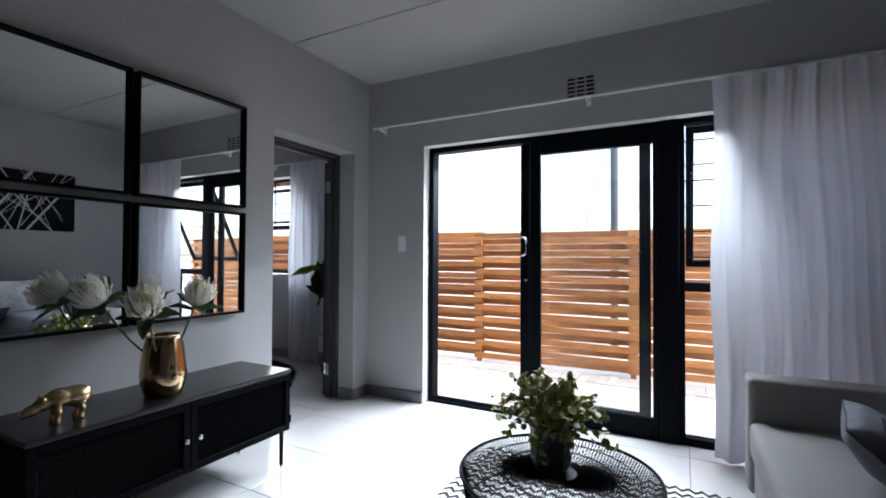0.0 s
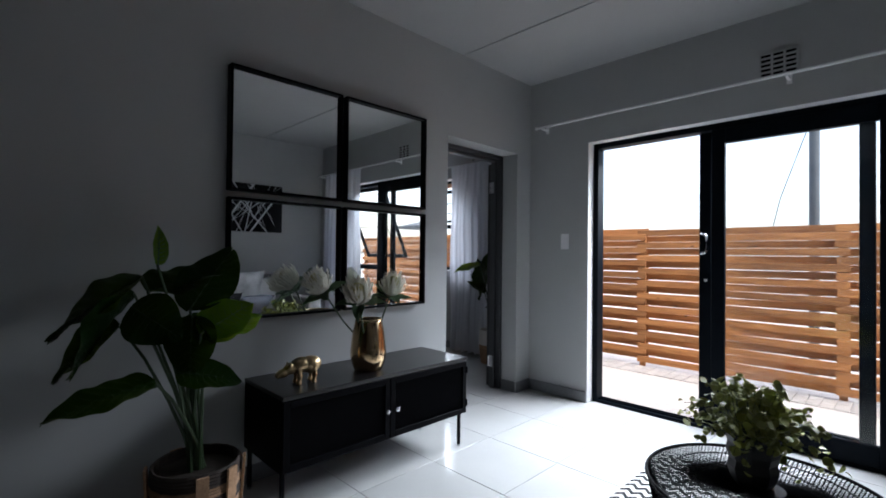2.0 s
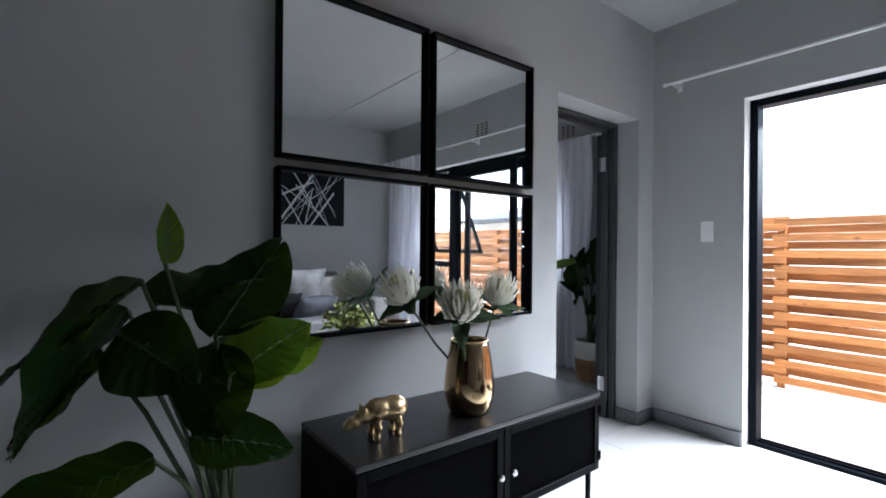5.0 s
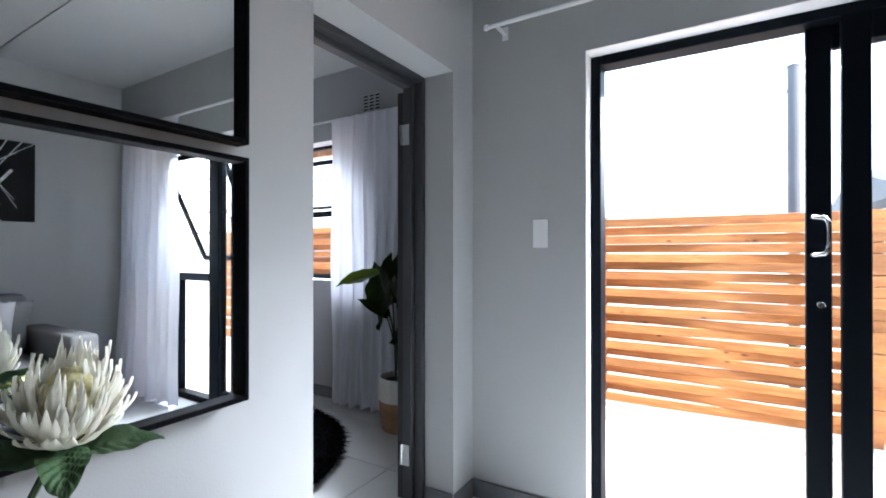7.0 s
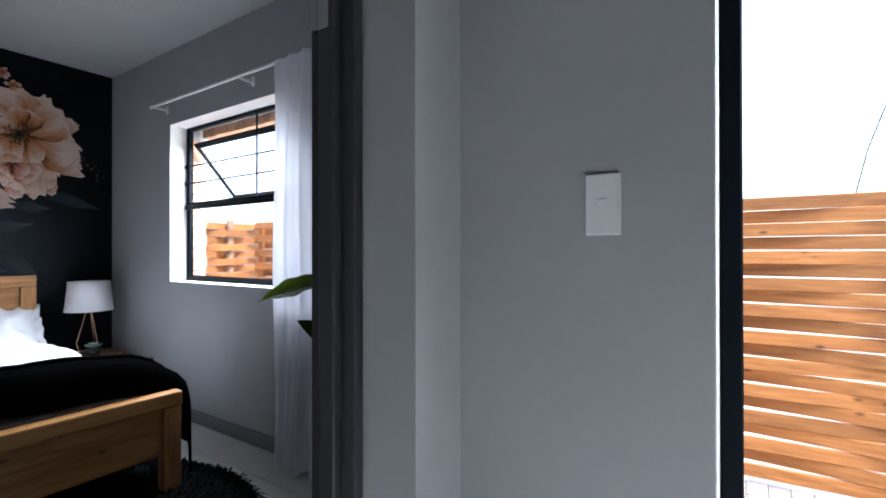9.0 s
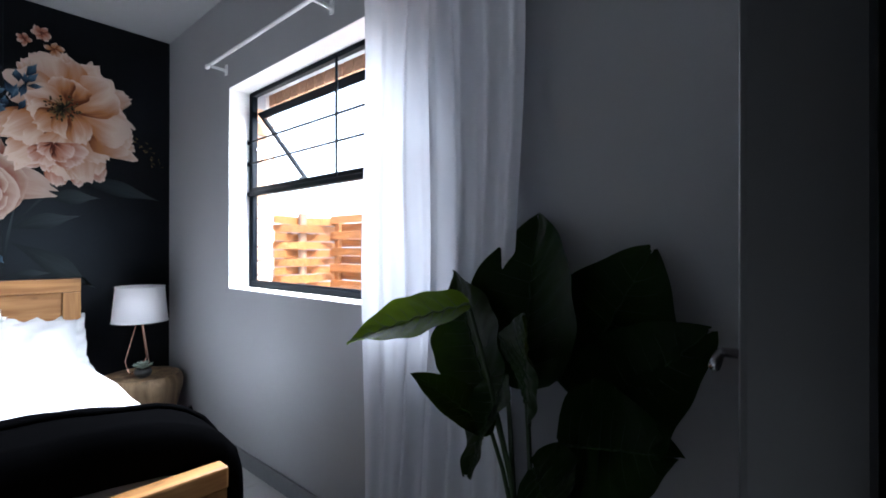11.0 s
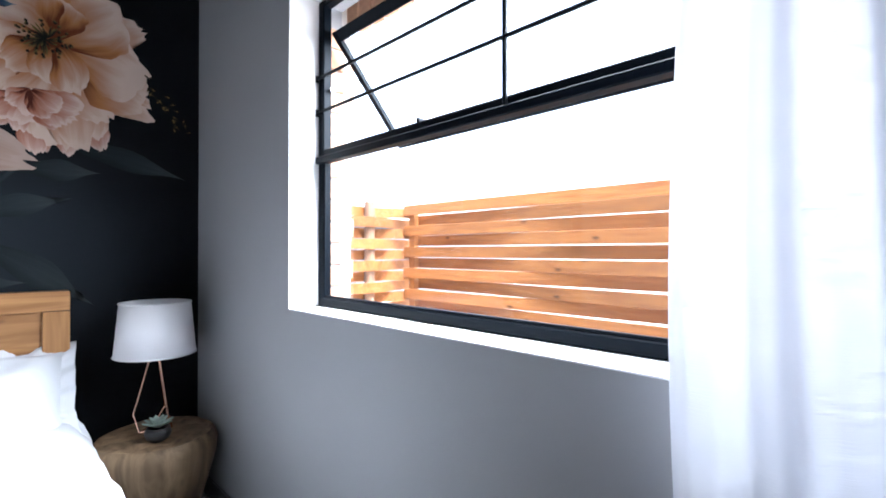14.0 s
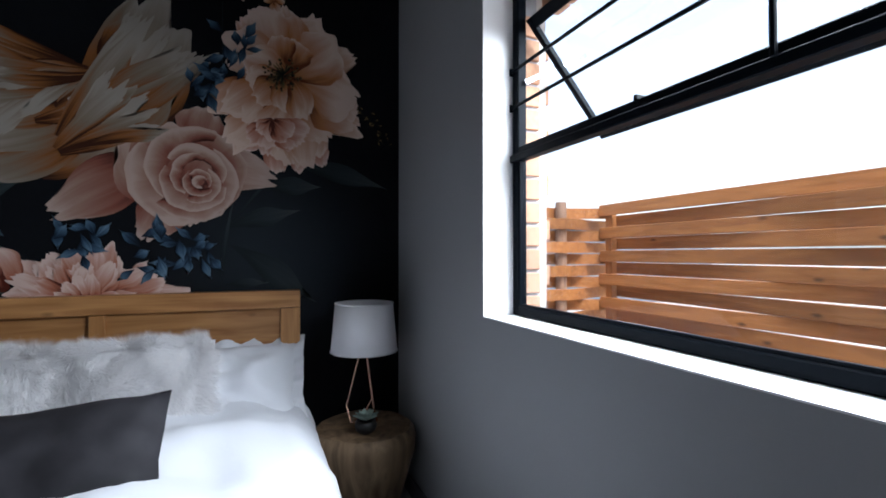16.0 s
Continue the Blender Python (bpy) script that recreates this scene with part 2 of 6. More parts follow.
matt(M_THROW)
matt(M_SHAG)
M_SATIN = matt(mat("dark_satin", (0.0026, 0.0024, 0.003), 0.75, patch=0.15))
M_BLACK.node_tree.nodes["Principled BSDF"].inputs["IOR"].default_value = 1.2
M_SOFA = mat("light_grey_sofa_cloth", (0.26, 0.252, 0.252), 0.95, grain=0.1, grain_size=350, patch=0.05, bump=0.3, bump_size=500, spec=0.15)
M_CUSHION = mat("pale_grey_velvet", (0.5, 0.5, 0.51), 0.85, patch=0.35, patch_size=7, bump=0.15, bump_size=60, spec=0.2)
M_GOLD = mat("polished_gold", (0.56, 0.4, 0.23), 0.1, metal=1.0, patch=0.08, patch_size=6)
M_GOLD_MATT = mat("brushed_gold", (0.66, 0.48, 0.27), 0.3, metal=1.0, grain=0.15, grain_size=60)
M_COPPER = mat("copper_wire", (0.75, 0.45, 0.33), 0.25, metal=1.0)
def leaf_mat(name, colour, glow, thin=0.09):
    """Waxy leaf that lets some yellow-green light through."""
    m = mat(name, colour, 0.35, patch=0.3, patch_size=6, grain=0.12, grain_size=30, bump=0.2, bump_size=25, spec=0.3)
    nt = m.node_tree
    nt.nodes["Principled BSDF"].inputs["IOR"].default_value = 1.18
    tl = nt.nodes.new("ShaderNodeBsdfTranslucent")
    tl.inputs[0].default_value = (*glow, 1)
    mix = nt.nodes.new("ShaderNodeMixShader")
    mix.inputs[0].default_value = thin
    nt.links.new(nt.nodes["Principled BSDF"].outputs[0], mix.inputs[1])
    nt.links.new(tl.outputs[0], mix.inputs[2])
    nt.links.new(mix.outputs[0], nt.nodes["Material Output"].inputs["Surface"])
    return m


# Two copies of one leaf: dark for those in shade, bright for lit ones.
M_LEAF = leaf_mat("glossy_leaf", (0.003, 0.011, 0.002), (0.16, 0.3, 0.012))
M_LEAF_LIT = leaf_mat("lit_leaf", (0.02, 0.055, 0.006), (0.34, 0.52, 0.03), 0.42)
M_LEAF_VEIN = mat("leaf_vein", (0.016, 0.04, 0.008), 0.5, spec=0.15)
M_VEIN_PALE = mat("pale_leaf_vein", (0.09, 0.15, 0.03), 0.5)
M_STEM = mat("plant_stem", (0.022, 0.045, 0.012), 0.55, patch=0.2, patch_size=10)
M_SMALLLEAF = mat("small_leaf", (0.27, 0.29, 0.055), 0.5, island=0.6, grain=0.1)
M_PETAL = cloth_mat("cream_petal", (0.88, 0.86, 0.77), 0.35)
M_FLOWER_HEART = mat("pale_yellow_flower_heart", (0.55, 0.5, 0.26), 0.8, grain=0.3, grain_size=200)
M_FLOWERLEAF = mat("grey_green_leaf", (0.06, 0.12, 0.05), 0.55, patch=0.15, patch_size=15)
M_BASKET = mat("woven_straw", (0.34, 0.2, 0.11), 0.8, grain=0.2, grain_size=120, island=0.25, bump=0.4, bump_size=150)
M_BASKET_DARK = mat("dark_woven_straw", (0.03, 0.02, 0.015), 0.8, grain=0.2, grain_size=120, bump=0.4, bump_size=150)
M_BASKET_WHITE = mat("white_woven_straw", (0.75, 0.73, 0.7), 0.8, grain=0.08, grain_size=120, bump=0.4, bump_size=150)
M_POT = mat("black_ceramic", (0.015, 0.015, 0.016), 0.45, patch=0.2, patch_size=12, bump=0.25, bump_size=50)
M_SOIL = mat("potting_soil", (0.03, 0.022, 0.016), 0.95, grain=0.3, bump=0.5)
M_SHADE = cloth_mat("white_lamp_shade", (0.92, 0.91, 0.93), 0.3)
M_RUG_WHITE = mat("off_white_rug", (0.62, 0.61, 0.58), 0.95, grain=0.08, grain_size=300, bump=0.4, bump_size=300)
M_RUG_BLACK = mat("black_rug_weave", (0.018, 0.018, 0.02), 0.95, grain=0.2, grain_size=300, bump=0.4, bump_size=300)
M_CANVAS = mat("black_canvas", (0.006, 0.006, 0.008), 0.6, spec=0.15, patch=0.3, patch_size=5, bump=0.1)
M_STROKE = mat("white_brush_stroke", (0.6, 0.61, 0.63), 0.6, grain=0.25, grain_size=40, stretch=(1, 1, 1))
M_CUPBOARD = wood_mat("dark_cupboard_wood", (0.03, 0.014, 0.008), (0.06, 0.026, 0.014), 0.6, 0.5, 2, 0.0)
M_MURAL = mat("mural_ground", (0.0035, 0.0042, 0.006), 0.7, spec=0.12, patch=0.5, patch_size=1.3, grain=0.1)
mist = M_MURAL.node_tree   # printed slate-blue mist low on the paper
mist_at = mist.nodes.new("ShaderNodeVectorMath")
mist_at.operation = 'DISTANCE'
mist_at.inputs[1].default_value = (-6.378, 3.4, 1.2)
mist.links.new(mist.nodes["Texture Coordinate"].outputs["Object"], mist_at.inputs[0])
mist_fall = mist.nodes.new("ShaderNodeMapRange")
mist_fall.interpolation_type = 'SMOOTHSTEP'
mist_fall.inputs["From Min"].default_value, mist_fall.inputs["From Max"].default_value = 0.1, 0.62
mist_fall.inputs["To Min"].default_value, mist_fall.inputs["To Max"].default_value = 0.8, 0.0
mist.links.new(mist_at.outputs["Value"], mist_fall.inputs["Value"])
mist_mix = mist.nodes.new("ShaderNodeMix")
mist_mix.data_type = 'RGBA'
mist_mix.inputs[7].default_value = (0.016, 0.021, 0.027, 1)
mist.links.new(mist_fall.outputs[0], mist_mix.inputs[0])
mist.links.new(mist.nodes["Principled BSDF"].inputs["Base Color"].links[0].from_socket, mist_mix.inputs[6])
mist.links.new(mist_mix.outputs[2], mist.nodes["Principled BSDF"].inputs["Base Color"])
M_SUCC = mat("succulent_leaf", (0.34, 0.44, 0.38), 0.5, island=0.3)


# ---- mesh helpers ----
def part(name, bm, material, parent=None, label="", smooth=False):
    """Links a bmesh as one mesh object; under a parent it becomes its part, in world places."""
    me = bpy.data.meshes.new(name)
    bm.normal_update()
    bm.to_mesh(me)
    bm.free()
    if smooth:
        me.shade_smooth()
    me.materials.append(material)
    ob = new(name, me)
    if parent is not None:
        ob.parent = parent
        if parent.data is None:
            ob.matrix_parent_inverse = Matrix.Translation(-Vector(parent.location))
    return tagged(ob, label) if label else ob


def thing(name, label, category, loc, group="", kind=""):
    ob = new(name)
    ob.empty_display_size = 0.05
    ob.location = loc
    return tagged(ob, label, category, group, kind)


def box(bm, x0, y0, z0, x1, y1, z1, bevel=0.0, m=None, seg=2):
    """Adds a box, with rounded edges if wanted, to a bmesh."""
    vs = [bm.verts.new((x, y, z)) for x in (x0, x1) for y in (y0, y1) for z in (z0, z1)]
    fs = [(0, 1, 3, 2), (4, 6, 7, 5), (0, 4, 5, 1), (2, 3, 7, 6), (0, 2, 6, 4), (1, 5, 7, 3)]
    faces = [bm.faces.new([vs[i] for i in f]) for f in fs]
    if bevel:
        edges = list({e for f in faces for e in f.edges})
        r = bmesh.ops.bevel(bm, geom=edges, offset=bevel, segments=seg, affect='EDGES', profile=0.6)
        vs = list({v for f in r["faces"] for v in f.verts} | {v for v in vs if v.is_valid})
    if m is not None:
        bmesh.ops.transform(bm, matrix=m, verts=[v for v in vs if v.is_valid])
    return bm


def boxed(name, dims, material, parent=None, label="", bevel=0.0, m=None, smooth=False):
    return part(name, box(bmesh.new(), *dims, bevel=bevel, m=m), material, parent, label, smooth)


def rod(bm, points, radius, sides=8, end=None, caps=True):
    """A tube through points, tapering from radius to end."""
    pts = [Vector(p) for p in points]
    rings = []
    for i, p in enumerate(pts):
        d = (pts[min(i + 1, len(pts) - 1)] - pts[max(i - 1, 0)]).normalized()
        side = d.cross(Vector((0, 0, 1)))
        if side.length < 1e-3:
            side = d.cross(Vector((1, 0, 0)))
        side.normalize()
        up = side.cross(d)
        r = radius if end is None else radius + (end - radius) * i / max(1, len(pts) - 1)
        rings.append([bm.verts.new(p + r * (math.cos(a) * side + math.sin(a) * up)) for a in (2 * math.pi * k / sides for k in range(sides))])
    for a, b in zip(rings, rings[1:]):
        for k in range(sides):
            bm.faces.new((a[k], a[(k + 1) % sides], b[(k + 1) % sides], b[k]))
    if caps:
        bm.faces.new(list(reversed(rings[0])))
        bm.faces.new(rings[-1])
    return bm


def lathe(bm, profile, centre=(0, 0, 0), sides=32, close_bottom=True, close_top=False, wobble=0.0):
    """Turns a profile of (radius, z) round an upright axis."""
    cx, cy, cz = centre
    rings = []
    for r, z in profile:
        ring = []
        for k in range(sides):
            a = 2 * math.pi * k / sides
            q = r * (1 + wobble * noise.noise(Vector((2 * math.cos(a), 2 * math.sin(a), 3 * z + 5))))
            ring.append(bm.verts.new((cx + q * math.cos(a), cy + q * math.sin(a), cz + z)))
        rings.append(ring)
    for a, b in zip(rings, rings[1:]):
        for k in range(sides):
            bm.faces.new((a[k], a[(k + 1) % sides], b[(k + 1) % sides], b[k]))
    if close_bottom:
        bm.faces.new(list(reversed(rings[0])))
    if close_top:
        bm.faces.new(rings[-1])
    return bm


def structure(name, ob, label, category):
    ob.name = name
    return tagged(ob, label, category, kind="structure")


# ---- plan ----
XM, XMB = -2.42, -2.66          # wall with the mirrors: living side, bedroom side
YF, YFO = 3.275, 3.50           # living front wall: inside, outside
YB, YBO = 4.007, 4.23           # bedroom window wall
XB = -6.378                     # mural wall
XR = 1.26                       # wall behind the sofa
YS = -2.6                       # wall behind the walker
YBS = 0.2                       # far bedroom wall
ZC = 2.70                       # ceiling
SX0, SX1, SZ = -1.861, 0.98, 2.10   # sliding door opening
WX0, WX1, WZ0, WZ1 = -5.388, -3.72, 0.975, 2.147  # bedroom window opening
DY0, DY1, DZ = 2.23, 3.084, 2.059   # doorway between the rooms

# walls
bm = bmesh.new()
for d in ((XM - 0.02, YF, 0, SX0, YFO, ZC), (SX0, YF, SZ, SX1, YFO, ZC), (SX1, YF, 0, XR + 0.2, YFO, ZC)):
    box(bm, *d)
structure("wall_north", part("wall_north", bm, M_WALL), "pale grey plastered front wall with a wide door opening", "wall")
bm = bmesh.new()
for d in ((XMB, YS - 0.2, 0, XM, DY0, ZC), (XMB, DY0, DZ, XM, DY1, ZC), (XMB, DY1, 0, XM, YBO, ZC)):
    box(bm, *d)
structure("wall_west", part("wall_west", bm, M_WALL), "thick pale grey wall with a doorway to the bedroom", "wall")
structure("wall_east", boxed("wall_east", (XR, YS - 0.2, 0, XR + 0.2, YF, ZC), M_WALL), "plain pale grey wall behind the sofa", "wall")
# The south wall is never seen; its dark colour keeps bounced light down.
structure("wall_south", boxed("wall_south", (XM, YS - 0.2, 0, XR, YS, ZC), M_CUPBOARD), "unseen back wall, made dark brown to cut bounced light", "wall")
bm = bmesh.new()
for d in ((XB - 0.2, YB, 0, WX0, YBO, ZC), (WX0, YB, 0, WX1, YBO, WZ0), (WX0, YB, WZ1, WX1, YBO, ZC), (WX1, YB, 0, XMB, YBO, ZC)):
    box(bm, *d)
structure("wall_bedroom_window", part("wall_bedroom_window", bm, M_WALL_GREY), "mid grey painted bedroom wall with a window", "wall")
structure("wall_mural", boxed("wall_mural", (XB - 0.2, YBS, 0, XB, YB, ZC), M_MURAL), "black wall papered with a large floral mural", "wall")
structure("wall_bedroom_south", boxed("wall_bedroom_south", (XB - 0.2, YBS - 0.2, 0, XMB, YBS, ZC), M_WALL_GREY), "plain grey bedroom wall", "wall")

# ceilings with board joints
bm = bmesh.new()
for y0, y1 in ((YS - 0.2, 0.0), (0.012, 2.385), (2.397, YFO)):
    box(bm, XM - 0.2, y0, ZC, XR + 0.2, y1, ZC + 0.05)
box(bm, XM - 0.2, YS - 0.2, ZC + 0.012, XR + 0.2, YFO, ZC + 0.06)
structure("ceiling", part("ceiling", bm, M_CEIL), "white board ceiling with a dark joint", "ceiling")
structure("ceiling_bedroom", boxed("ceiling_bedroom", (XB - 0.2, YBS - 0.2, ZC, XM - 0.2, YBO, ZC + 0.06), M_CEIL), "white bedroom ceiling", "ceiling")

# reveals of the openings
bm = bmesh.new()
box(bm, SX0 - 0.004, YF + 0.002, 0, SX0 + 0.003, 3.36, SZ)
box(bm, SX0, YF + 0.002, SZ - 0.003, SX1, 3.36, SZ + 0.003)
structure("trim_door_reveal", part("trim_door_reveal", bm, M_REVEAL), "white painted reveal round the sliding door", "trim")
bm = bmesh.new()
box(bm, WX0, YB - 0.002, WZ0, WX0 + 0.004, 4.165, WZ1)
box(bm, WX0, YB - 0.002, WZ0, WX1, 4.165, WZ0 + 0.004)
box(bm, WX0, YB - 0.002, WZ1 - 0.004, WX1, 4.165, WZ1)
structure("trim_window_reveal", part("trim_window_reveal", bm, M_REVEAL), "white painted window reveal and sill", "trim")

# skirting
SK = 0.09
bm = bmesh.new()
for d in ((XM, YF - 0.014, 0, SX0 - 0.004, YF, SK), (XM, DY1, 0, XM + 0.014, YF - 0.014, SK), (XMB + 0.087, DY1 - 0.014, 0, XM, DY1, SK),
          (XM, 2.03, 0, XM + 0.012, DY0, SK), (XM, -0.39, 0, XM + 0.012, 2.03, SK), (XR - 0.012, YS, 0, XR, YF, SK), (SX1 + 0.004, YF - 0.014, 0, XR - 0.012, YF, SK)):
    box(bm, *d, bevel=0.003, seg=1)
structure("baseboard", part("baseboard", bm, M_SKIRT), "dark grey tiled skirting", "baseboard")
bm = bmesh.new()
for d in ((XB, YB - 0.014, 0, XMB, YB, SK), (XMB - 0.014, DY1 + 0.09, 0, XMB, YB - 0.014, SK)):
    box(bm, *d, bevel=0.003, seg=1)
structure("baseboard_bedroom", part("baseboard_bedroom", bm, M_SKIRT), "dark grey tiled bedroom skirting", "baseboard")

# floor: grout bed, tiles last in the file
floor = structure("floor", boxed("floor", (XB - 0.2, YS - 0.2, -0.12, XR + 0.2, YFO, -0.003), M_GROUT), "pale glossy large floor tiles with grey joints", "floor")
structure("floor_niche", boxed("floor_niche", (XB - 0.2, YFO, -0.12, XM, YBO, -0.003), M_GROUT), "grout bed under the bedroom tiles", "floor")

# ground outside
structure("ground", boxed("ground", (-400, -400, -0.4, 400, 600, -0.125), M_GROUND), "pale sandy ground and paving", "ground")

# ---- sliding door and sidelight ----
def pane(name, dims, parent, label="clear glass pane"):
    ob = boxed(name, dims, M_GLASS, parent, label)
    ob.visible_shadow = False
    return ob


door = thing("sliding_door", "charcoal aluminium sliding glass door, slid open", "sliding door", (SX0, 3.36, 0), kind="structure")
door.name = "door_1"
bm = bmesh.new()
box(bm, SX0 + 0.004, 3.36, 0, SX0 + 0.045, 3.46, SZ - 0.003, 0.004, seg=1)
box(bm, SX0 + 0.045, 3.36, SZ - 0.045, -0.06, 3.46, SZ - 0.003, 0.004, seg=1)
box(bm, SX0 + 0.045, 3.36, -0.002, -0.06, 3.46, 0.022, 0.004, seg=1)
box(bm, -0.125, 3.345, 0, 0.0, 3.415, SZ - 0.003, 0.006, seg=1)
box(bm, -0.05, 3.415, 0, 0.0, 3.46, SZ - 0.003, 0.006, seg=1)
for y in (3.385, 3.43):
    box(bm, SX0 + 0.045, y, 0.02, -0.06, y + 0.008, 0.034)
part("door_frame", bm, M_ALU, door)


def sash(name, x0, x1, z0, z1, y0, y1, stile, top, bottom, parent, label):
    bm = bmesh.new()
    sa, sb = stile
    box(bm, x0, y0, z0, x0 + sa, y1, z1, 0.004, seg=1)
    box(bm, x1 - sb, y0, z0, x1, y1, z1, 0.004, seg=1)
    box(bm, x0 + sa, y0, z1 - top, x1 - sb, y1, z1, 0.004, seg=1)
    box(bm, x0 + sa, y0, z0, x1 - sb, y1, z0 + bottom, 0.004, seg=1)
    ob = part(name, bm, M_ALU, parent, label)
    ym = (y0 + y1) / 2
    pane("pane", (x0 + sa, ym - 0.003, z0 + bottom, x1 - sb, ym + 0.003, z1 - top), ob)
    return ob


leaf = sash("sliding_leaf", -1.083, -0.174, 0.035, SZ - 0.046, 3.412, 3.448, (0.076, 0.072), 0.09, 0.11, door, "outer sliding leaf with wide stiles")
sash("fixed_leaf", -0.99, -0.126, 0.025, SZ - 0.046, 3.348, 3.386, (0.08, 0.032), 0.10, 0.12, door, "fixed inner leaf")
bm = bmesh.new()
HY = 3.412
rod(bm, [(-1.065, HY, 1.345), (-1.06, HY - 0.03, 1.345), (-1.035, HY - 0.045, 1.34), (-1.025, HY - 0.045, 1.325), (-1.025, HY - 0.045, 1.225), (-1.035, HY - 0.045, 1.21), (-1.06, HY - 0.03, 1.205), (-1.065, HY, 1.205)], 0.009, 8)
part("handle", bm, M_CHROME, leaf, "brushed steel pull handle", True)
bm = bmesh.new()
lathe(bm, [(0.014, 0), (0.014, 0.006), (0.011, 0.01)], (0, 0, 0), 14, True, True)
bmesh.ops.transform(bm, matrix=Matrix.Translation((-1.04, HY, 1.02)) @ Matrix.Rotation(radians(90), 4, 'X'), verts=bm.verts[:])
part("lock", bm, M_CHROME, leaf, "round steel key lock")

side = thing("window_2", "tall charcoal window with burglar bars and an open top sash", "window", (0.03, 3.36, 0), kind="structure")
bm = bmesh.new()
for d in ((0.0, 3.36, 0, 0.03, 3.44, SZ - 0.003), (0.94, 3.36, 0, 0.98, 3.44, SZ - 0.003), (0.03, 3.36, SZ - 0.04, 0.94, 3.44, SZ - 0.003),
          (0.03, 3.36, 0.98, 0.94, 3.44, 1.04), (0.03, 3.36, 0.0, 0.94, 3.44, 0.05), (0.49, 3.36, 0.05, 0.53, 3.44, 0.98)):
    box(bm, *d, bevel=0.004, seg=1)
part("window_frame", bm, M_ALU, side)
pane("pane", (0.03, 3.398, 0.05, 0.49, 3.404, 0.98), side)
pane("pane", (0.53, 3.398, 0.05, 0.94, 3.404, 0.98), side)
for z in (1.20, 1.365, 1.528, 1.691, 1.793, 1.95):
    part("burglar_bar", rod(bmesh.new(), [(0.015, 3.37, z), (0.955, 3.37, z)], 0.005, 6), M_BLACK, side)
tilt = Matrix.Translation((0.5, 3.45, SZ - 0.03)) @ Matrix.Rotation(radians(24), 4, 'X') @ Matrix.Translation((-0.5, -3.45, -(SZ - 0.03)))
bm = bmesh.new()
for d in ((0.035, 3.45, 1.04, 0.085, 3.475, SZ - 0.04), (0.90, 3.45, 1.04, 0.95, 3.475, SZ - 0.04), (0.085, 3.45, 1.04, 0.90, 3.475, 1.09), (0.085, 3.45, SZ - 0.09, 0.90, 3.475, SZ - 0.04)):
    box(bm, *d, bevel=0.003, seg=1)
bmesh.ops.transform(bm, matrix=tilt, verts=bm.verts[:])
top_sash = part("top_sash", bm, M_ALU, side, "top-hung sash standing open")
bm = bmesh.new()
box(bm, 0.085, 3.46, 1.09, 0.90, 3.466, SZ - 0.09)
bmesh.ops.transform(bm, matrix=tilt, verts=bm.verts[:])
g = part("pane", bm, M_GLASS, top_sash)
g.visible_shadow = False
part("stay", rod(bmesh.new(), [(0.07, 3.44, 1.75), (0.07, 3.66, 1.32)], 0.006, 6), M_ALU, side)

# ---- bedroom window ----
win = thing("window_1", "charcoal bedroom window with burglar bars and an open top sash", "window", (WX0, 4.135, WZ0), kind="structure")
bm = bmesh.new()
FX = -5.36
for d in ((FX - 0.028, 4.125, WZ0 + 0.004, FX + 0.012, 4.160, WZ1 - 0.004), (WX1 - 0.04, 4.125, WZ0 + 0.004, WX1, 4.160, WZ1 - 0.004),
          (FX + 0.012, 4.125, WZ1 - 0.03, WX1 - 0.04, 4.160, WZ1 - 0.004), (FX + 0.012, 4.122, WZ0 + 0.005, WX1 - 0.04, 4.160, WZ0 + 0.038),
          (FX - 0.034, 4.112, 1.520, WX1 - 0.04, 4.150, 1.546), (FX + 0.012, 4.125, 1.546, WX1 - 0.04, 4.160, 1.572)):
    box(bm, *d, bevel=0.003, seg=1)
part("window_frame", bm, M_ALU, win)
pane("pane", (FX + 0.012, 4.140, WZ0 + 0.038, WX1 - 0.04, 4.146, 1.520), win)
bm = bmesh.new()
for d in ((FX + 0.012, 4.128, WZ0 + 0.038, WX1 - 0.04, 4.139, WZ0 + 0.046), (FX + 0.012, 4.128, WZ0 + 0.046, FX + 0.019, 4.139, 1.520)):
    box(bm, *d)
part("glazing_bead", bm, M_ALU, win, "thin grey glazing bead")
for z in (1.715, 1.845):
    part("burglar_bar", rod(bmesh.new(), [(FX - 0.03, 4.118, z), (WX1 - 0.03, 4.118, z)], 0.006, 8), M_ALU, win)
    part("bar_foot", rod(bmesh.new(), [(FX - 0.03, 4.118, z - 0.014), (FX - 0.03, 4.118, z + 0.014)], 0.009, 8), M_ALU, win)
part("burglar_bar", rod(bmesh.new(), [(-4.493, 4.118, 1.546), (-4.493, 4.118, WZ1 - 0.02)], 0.007, 8), M_ALU, win)
part("catch", box(bmesh.new(), -4.815, 4.114, 1.566, -4.803, 4.15, 1.58, 0.002, seg=1), M_ALU, win, "small window catch")
HZ = 2.03
tilt = Matrix.Translation((0, 4.165, HZ)) @ Matrix.Rotation(radians(41), 4, 'X') @ Matrix.Translation((0, -4.165, -HZ))
bm = bmesh.new()
for d in ((FX + 0.015, 4.150, 1.515, FX + 0.04, 4.172, HZ), (WX1 - 0.07, 4.150, 1.515, WX1 - 0.045, 4.172, HZ), (FX + 0.04, 4.150, 1.515, WX1 - 0.07, 4.172, 1.545), (FX + 0.04, 4.150, HZ - 0.042, WX1 - 0.07, 4.172, HZ)):
    box(bm, *d, bevel=0.003, seg=1)
bmesh.ops.transform(bm, matrix=tilt, verts=bm.verts[:])
top_sash = part("top_sash", bm, M_ALU, win, "top-hung sash standing open")
bm = bmesh.new()
